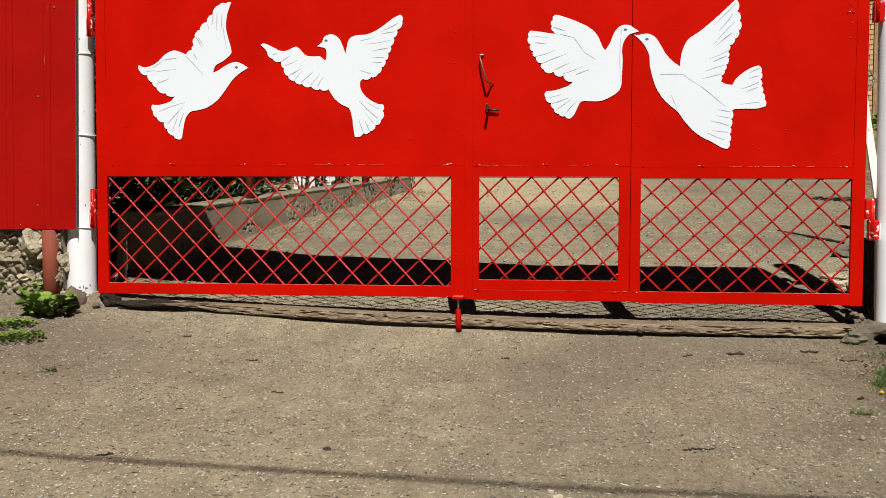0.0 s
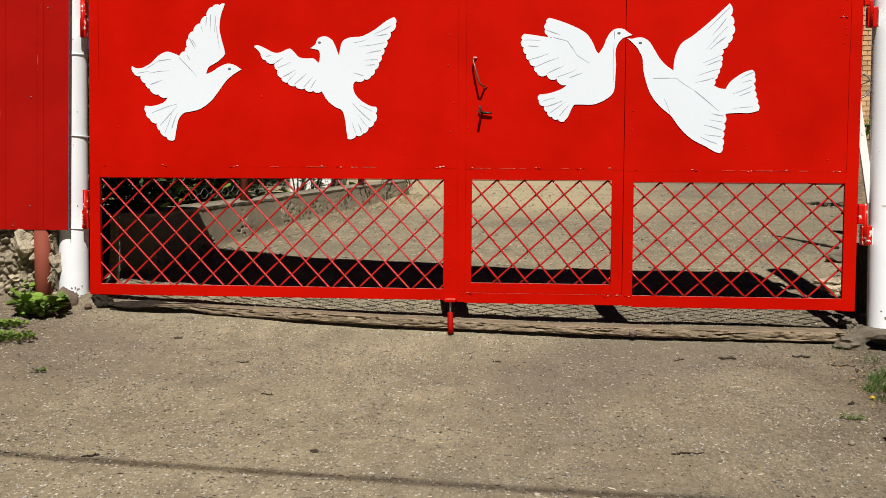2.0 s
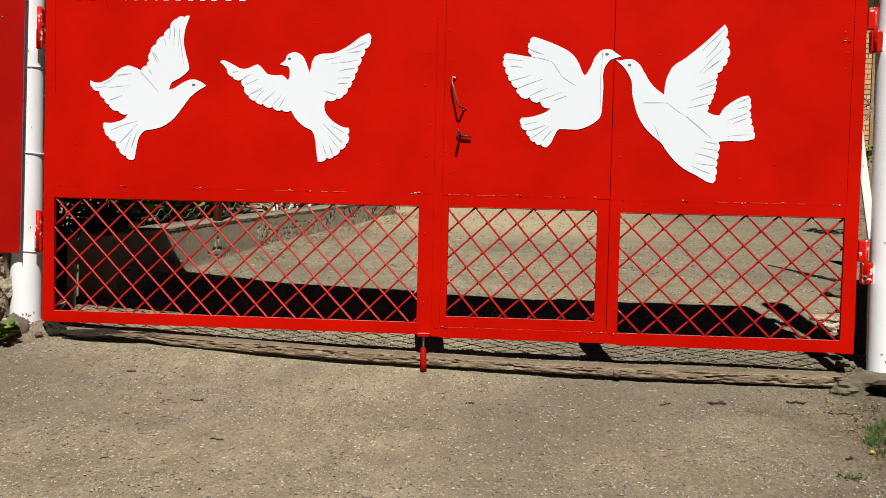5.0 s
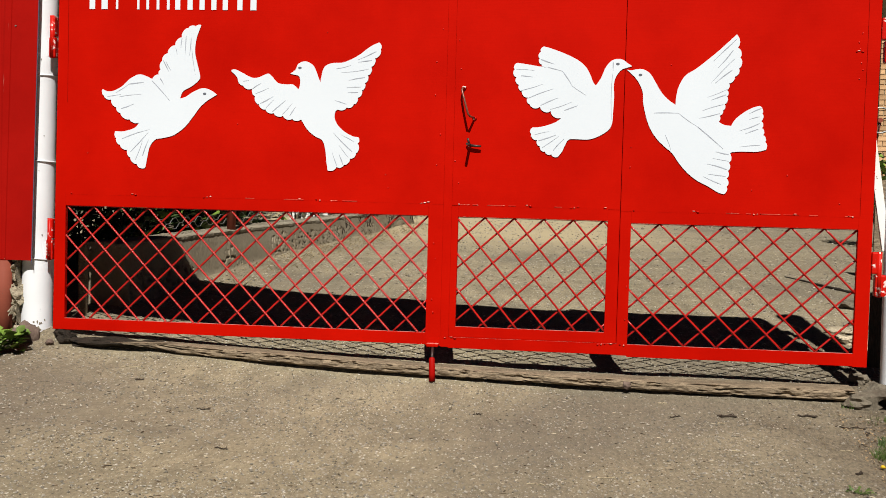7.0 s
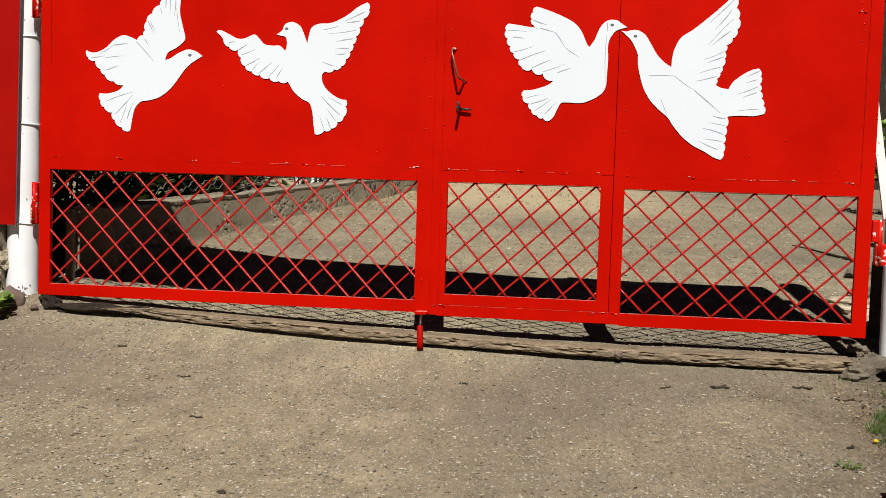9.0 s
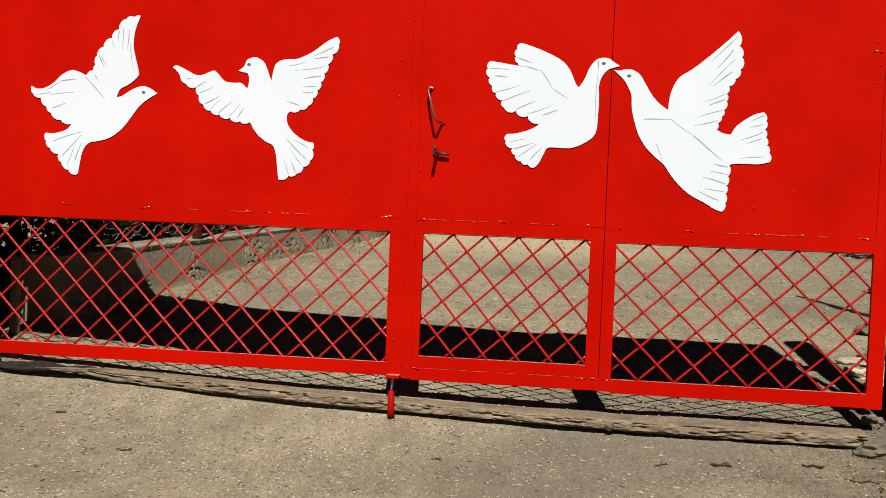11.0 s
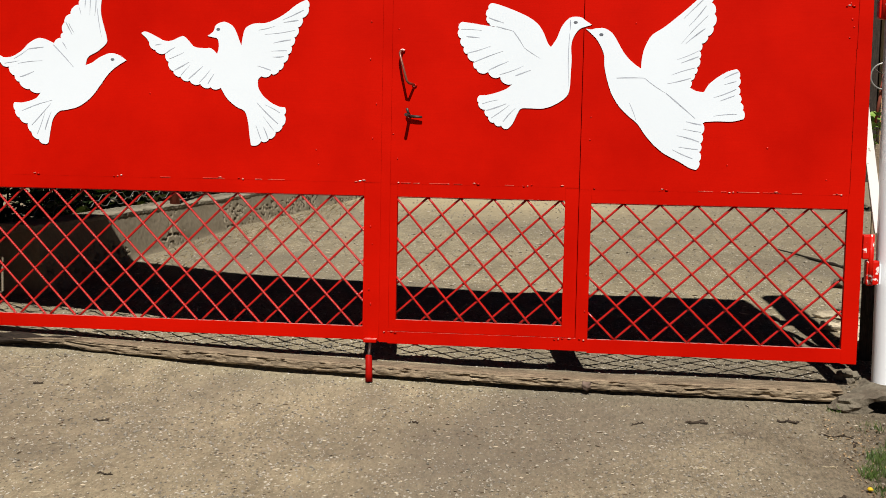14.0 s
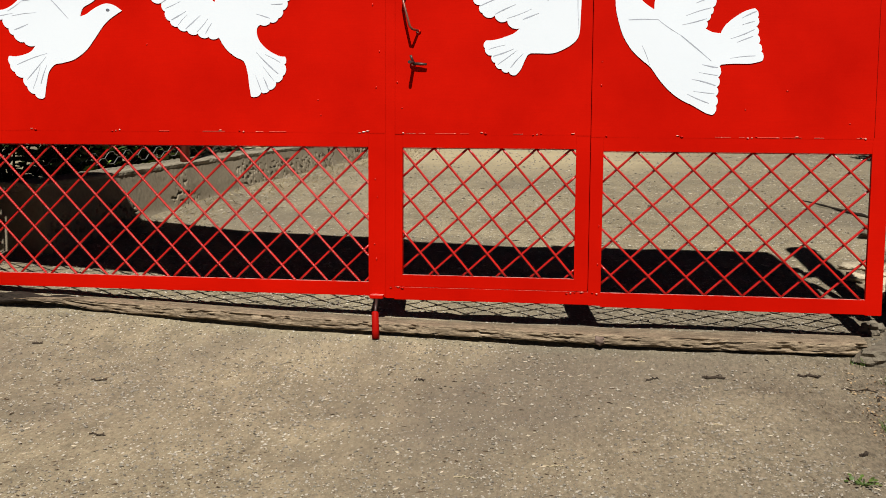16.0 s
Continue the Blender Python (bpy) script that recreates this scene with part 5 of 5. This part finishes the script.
weed(on_ground(-0.33, -0.06), 40, 0.05, 0.034, 0.11, "lush green weed at the foot of the post", 9)
weed(on_ground(-0.55, 0.0), 60, 0.05, 0.024, 0.06, "small green weed by the footing", 2)
weed(on_ground(-0.26, -0.43), 420, 0.12, 0.017, 0.02, "low creeping green weed on the drive", 3)
weed(on_ground(-0.12, -0.68), 420, 0.13, 0.017, 0.02, "low creeping green weed on the drive", 4)
weed(on_ground(0.28, -1.19), 9, 0.03, 0.02, 0.015, "tiny green weed on the drive", 5, GRASS)
weed(on_ground(3.475, -1.275), 26, 0.045, 0.013, 0.012, "tiny green weed on the drive", 6, GRASS)
weed(on_ground(3.72, -1.12), 26, 0.07, 0.022, 0.015, "low creeping green weed on the verge", 7, GRASS)


def verge_grass():
    rnd = random.Random(21)
    for x, y, n, s, h in ((3.71, -0.76, 300, 0.07, 0.045), (3.765, -0.61, 260, 0.07, 0.045), (3.70, -0.93, 180, 0.06, 0.035), (3.79, -0.76, 320, 0.08, 0.05), (3.80, -0.66, 330, 0.12, 0.045), (3.89, -0.55, 420, 0.13, 0.055), (3.90, -0.86, 260, 0.12, 0.04), (3.85, -1.35, 90, 0.13, 0.03), (3.72, -2.05, 110, 0.14, 0.045), (3.78, -0.28, 40, 0.05, 0.04), (3.72, -0.10, 46, 0.03, 0.05), (3.68, -0.13, 30, 0.03, 0.04), (3.8, -1.75, 60, 0.12, 0.03)):
        bm = bmesh.new()
        grass_tuft(bm, on_ground(x, y), n, s, h, rnd)
        solo("grass_tuft", bm, GRASS, "short green grass tuft on the verge", "grass", "grass tufts")
    bm = bmesh.new()
    for _ in range(800):
        x, y = 3.45 + abs(rnd.gauss(0.25, 0.18)), rnd.uniform(-2.2, -0.15)
        grass_tuft(bm, on_ground(x, y), 2, 0.01, 0.018, rnd)
    solo("dry_grass", bm, DRY_GRASS, "dry trampled grass bits along the verge", "grass", kind="stuff")
    bm = bmesh.new()
    for _ in range(380):
        x, y = -0.42 + rnd.gauss(0, 0.35), -0.3 + rnd.gauss(0, 0.22)
        if x < 0.25 and y < 0.02:
            grass_tuft(bm, on_ground(x, y), 2, 0.01, 0.016, rnd)
    solo("dry_grass", bm, DRY_GRASS, "dry trampled grass bits by the post", "grass", kind="stuff")
    bm = bmesh.new()
    for _ in range(420):
        x, y = 3.60 + abs(rnd.gauss(0.05, 0.12)), rnd.uniform(-1.95, -0.2)
        leaf_clump(bm, on_ground(x, y), 2, 0.02, 0.009, rnd, 0.004)
    solo("leaf_litter", bm, DRY_LEAF, "tan dry leaf litter strewn along the verge", "litter", kind="stuff")
    f = thing("dandelion", on_ground(3.63, -0.93), "single yellow dandelion flower on the verge", "flower")
    p = on_ground(3.63, -0.93)
    part("stem", rod([p, (p[0], p[1], p[2] + 0.008)], 0.002, 5), GRASS, f)
    part("bloom", smooth_all(blob((p[0], p[1], p[2] + 0.012), (0.010, 0.010, 0.006), 2.0, 0.3, 2)), YELLOW, f)


verge_grass()


def twig(x, y, length, turn, thick, label, material=TWIG_WOOD, seed=0):
    pts, rad = [], []
    for k in range(15):
        s = k / 14 - 0.5
        kink = lambda c: 0.006 * noise.noise(Vector((k * 0.31, seed, c))) + 0.0055 * noise.noise(Vector((k * 2.7, seed, c)))
        px = x + length * s * math.cos(turn) + kink(0.3)
        py = y + length * s * math.sin(turn) + kink(5.4) * 2.2
        pts.append(on_ground(px, py, thick * 0.6))
        rad.append(thick * (0.55 + 0.7 * abs(noise.noise(Vector((k * 1.9, seed * 2.1, 9))))) * (1.0 if 0 < k < 14 else 0.4))
    bm = rod(pts, rad, 6, smooth=False)
    for k in (4, 8, 12):
        p = Vector(pts[k])
        rod([p, p + Vector((length * (0.08 + 0.012 * k) * math.cos(k * 2.1 + seed * 1.7), length * (0.08 + 0.012 * k) * math.sin(k * 2.1 + seed * 1.7), thick * 1.2))], [thick * 0.5, thick * 0.2], 5, bm)
    solo("twig", bm, material, label, "twig", "twigs on the drive")


broken_slabs()
TWIGS = ((2.80, -1.83, 0.105, 0.05, 0.005), (3.145, -0.325, 0.085, 0.1, 0.008), (3.487, -0.262, 0.08, -0.15, 0.007), (2.925, -0.36, 0.05, 0.5, 0.004), (3.64, -0.38, 0.12, 0.0, 0.004), (3.686, -0.465, 0.06, 1.2, 0.005), (3.53, -1.01, 0.035, 0.6, 0.007), (0.60, -0.42, 0.04, 0.1, 0.005), (1.0, -0.75, 0.05, -0.1, 0.004), (0.95, -2.28, 0.05, 0.3, 0.005), (0.35, -1.9, 0.04, 0.2, 0.004), (2.1, -0.5, 0.035, 0.3, 0.004), (1.25, -1.3, 0.05, 0.1, 0.004))
for n, (x, y, l, a, r) in enumerate(TWIGS):
    twig(x, y, l, a, r, "small dark broken twig lying on the drive", TWIG_WOOD, n)
for n, (x, y, l, a) in enumerate(((2.62, -1.25, 0.06, 0.1), (2.38, -1.4, 0.07, 0.0), (0.5, -0.25, 0.09, 0.3), (1.05, -0.4, 0.05, 0.6), (3.11, -0.415, 0.03, 0.1), (2.883, -0.185, 0.05, 0.5), (3.114, -0.79, 0.05, 0.0), (3.55, -0.7, 0.05, 0.2), (1.75, -2.2, 0.06, 0.4))):
    twig(x, y, l, a, 0.0028, "pale dry straw stalk lying on the drive", STRAW, n + 30)

solo("stone", smooth_all(blob(on_ground(1.60, -2.06, 0.003), (0.013, 0.010, 0.007), 14.0, 0.35, 2)), TWIG_WOOD, "small dark stone lying on the drive", "stone")
solo("stone", smooth_all(blob(on_ground(3.38, -1.63, 0.006), (0.012, 0.010, 0.008), 15.0, 0.35, 2)), COPING, "small pale stone lying on the drive", "stone")
bm = bmesh.new()
chip_rnd = random.Random(5)
for k in range(11):
    r = chip_rnd.uniform(0.004, 0.012)
    blob(on_ground(2.317 + chip_rnd.gauss(0, 0.035), -2.392 + chip_rnd.gauss(0, 0.03), 0.001), (r * 1.5, r, r * 0.45), k * 2.3, 0.5, 1, bm)
solo("plaster_crumbs", bm, CHAFF, "pale crumbs of plaster trodden into the drive", "litter", kind="stuff")


def scatter(name, count, seed, lo, hi, flat, long, material, label, category, yard):
    """Loose bits lying on the drive, thicker in some patches than in others."""
    rnd = random.Random(seed)
    verts, faces = [], []
    shape = [(1, 0.1, 0), (-1, -0.15, 0), (0.2, 1, 0), (-0.1, -1, 0), (0.15, 0.1, 1), (0, 0, -1)]
    tri = [(0, 2, 4), (2, 1, 4), (1, 3, 4), (3, 0, 4), (2, 0, 5), (1, 2, 5), (3, 1, 5), (0, 3, 5)]
    done = 0
    while done < count:
        if rnd.random() < yard:
            x, y = rnd.uniform(0.3, 5.5), rnd.uniform(1.0, 11.0)
        else:
            x, y = rnd.uniform(-0.9, 4.3), rnd.uniform(-2.9, 1.0)
        if rnd.random() > 0.55 + 0.9 * noise.noise(Vector((x * 2.1, y * 2.1, seed))):
            continue
        done += 1
        s = (lo + (hi - lo) * rnd.random() ** 2.5) * (1.6 if y > 1 else 1.0)
        c = on_ground(x, y, s * flat * 0.35)
        a = rnd.uniform(0, 3.14)
        k = len(verts)
        st = rnd.uniform(0.8, long)
        tip = rnd.uniform(-0.35, 0.35)
        for u, v, w in shape:
            u, v, w = u * rnd.uniform(0.7, 1.2), v * rnd.uniform(0.7, 1.2), w * rnd.uniform(0.7, 1.2)
            verts.append((c[0] + s * (st * u * math.cos(a) - v * math.sin(a)), c[1] + s * (st * u * math.sin(a) + v * math.cos(a)), c[2] + s * (flat * w + tip * flat * u)))
        faces += [(k + i, k + j, k + m) for i, j, m in tri]
    me = bpy.data.meshes.new(name)
    me.from_pydata(verts, [], faces)
    me.materials.append(material)
    tagged(new(name, me), label, category, kind="stuff")


scatter("grit", 52000, 8, 0.0016, 0.0066, 0.85, 1.5, PEBBLE, "loose pale grit scattered over the drive", "gravel", 0.2)
scatter("bark_bits", 7000, 9, 0.0018, 0.0066, 0.35, 2.6, DEBRIS, "dark crumbs of bark and dead leaf on the drive", "litter", 0.2)
scatter("chaff", 8500, 10, 0.002, 0.0085, 0.26, 2.4, CHAFF, "pale dry chaff and husks on the drive", "litter", 0.62)

# a dark branch lies across the yard, and a cable is strung over the street
pts = [(4.04 + 0.29 * s, 3.56 - 0.92 * s + 0.04 * math.sin(8 * s), ground_z(4.2, 3.56 - 0.92 * s) + 0.012) for s in (k / 10 for k in range(11))]
solo("branch", rod(pts, [0.004 + 0.008 * (k / 10) * (1.0 + 0.5 * math.sin(k * 2.6)) for k in range(11)], 7), ROTTEN, "dark bare branch lying in the yard", "branch")
pts = [(-14 + 2.0 * k, -5.97 - 0.028 * (-14 + 2.0 * k), 4.75 + 0.0012 * (k - 8) ** 2) for k in range(17)]
solo("overhead_cable", rod(pts, 0.0135, 8), BLACK, "thick black cable strung over the street", "cable")
for x in (-14.0, 18.0):
    solo("cable_pole", rod([(x, -5.97 - 0.028 * x, -0.6), (x, -5.97 - 0.028 * x, 5.2)], [0.12, 0.09], 16), LOG_WOOD, "grey wooden pole carrying the street cable", "pole", "cable poles")
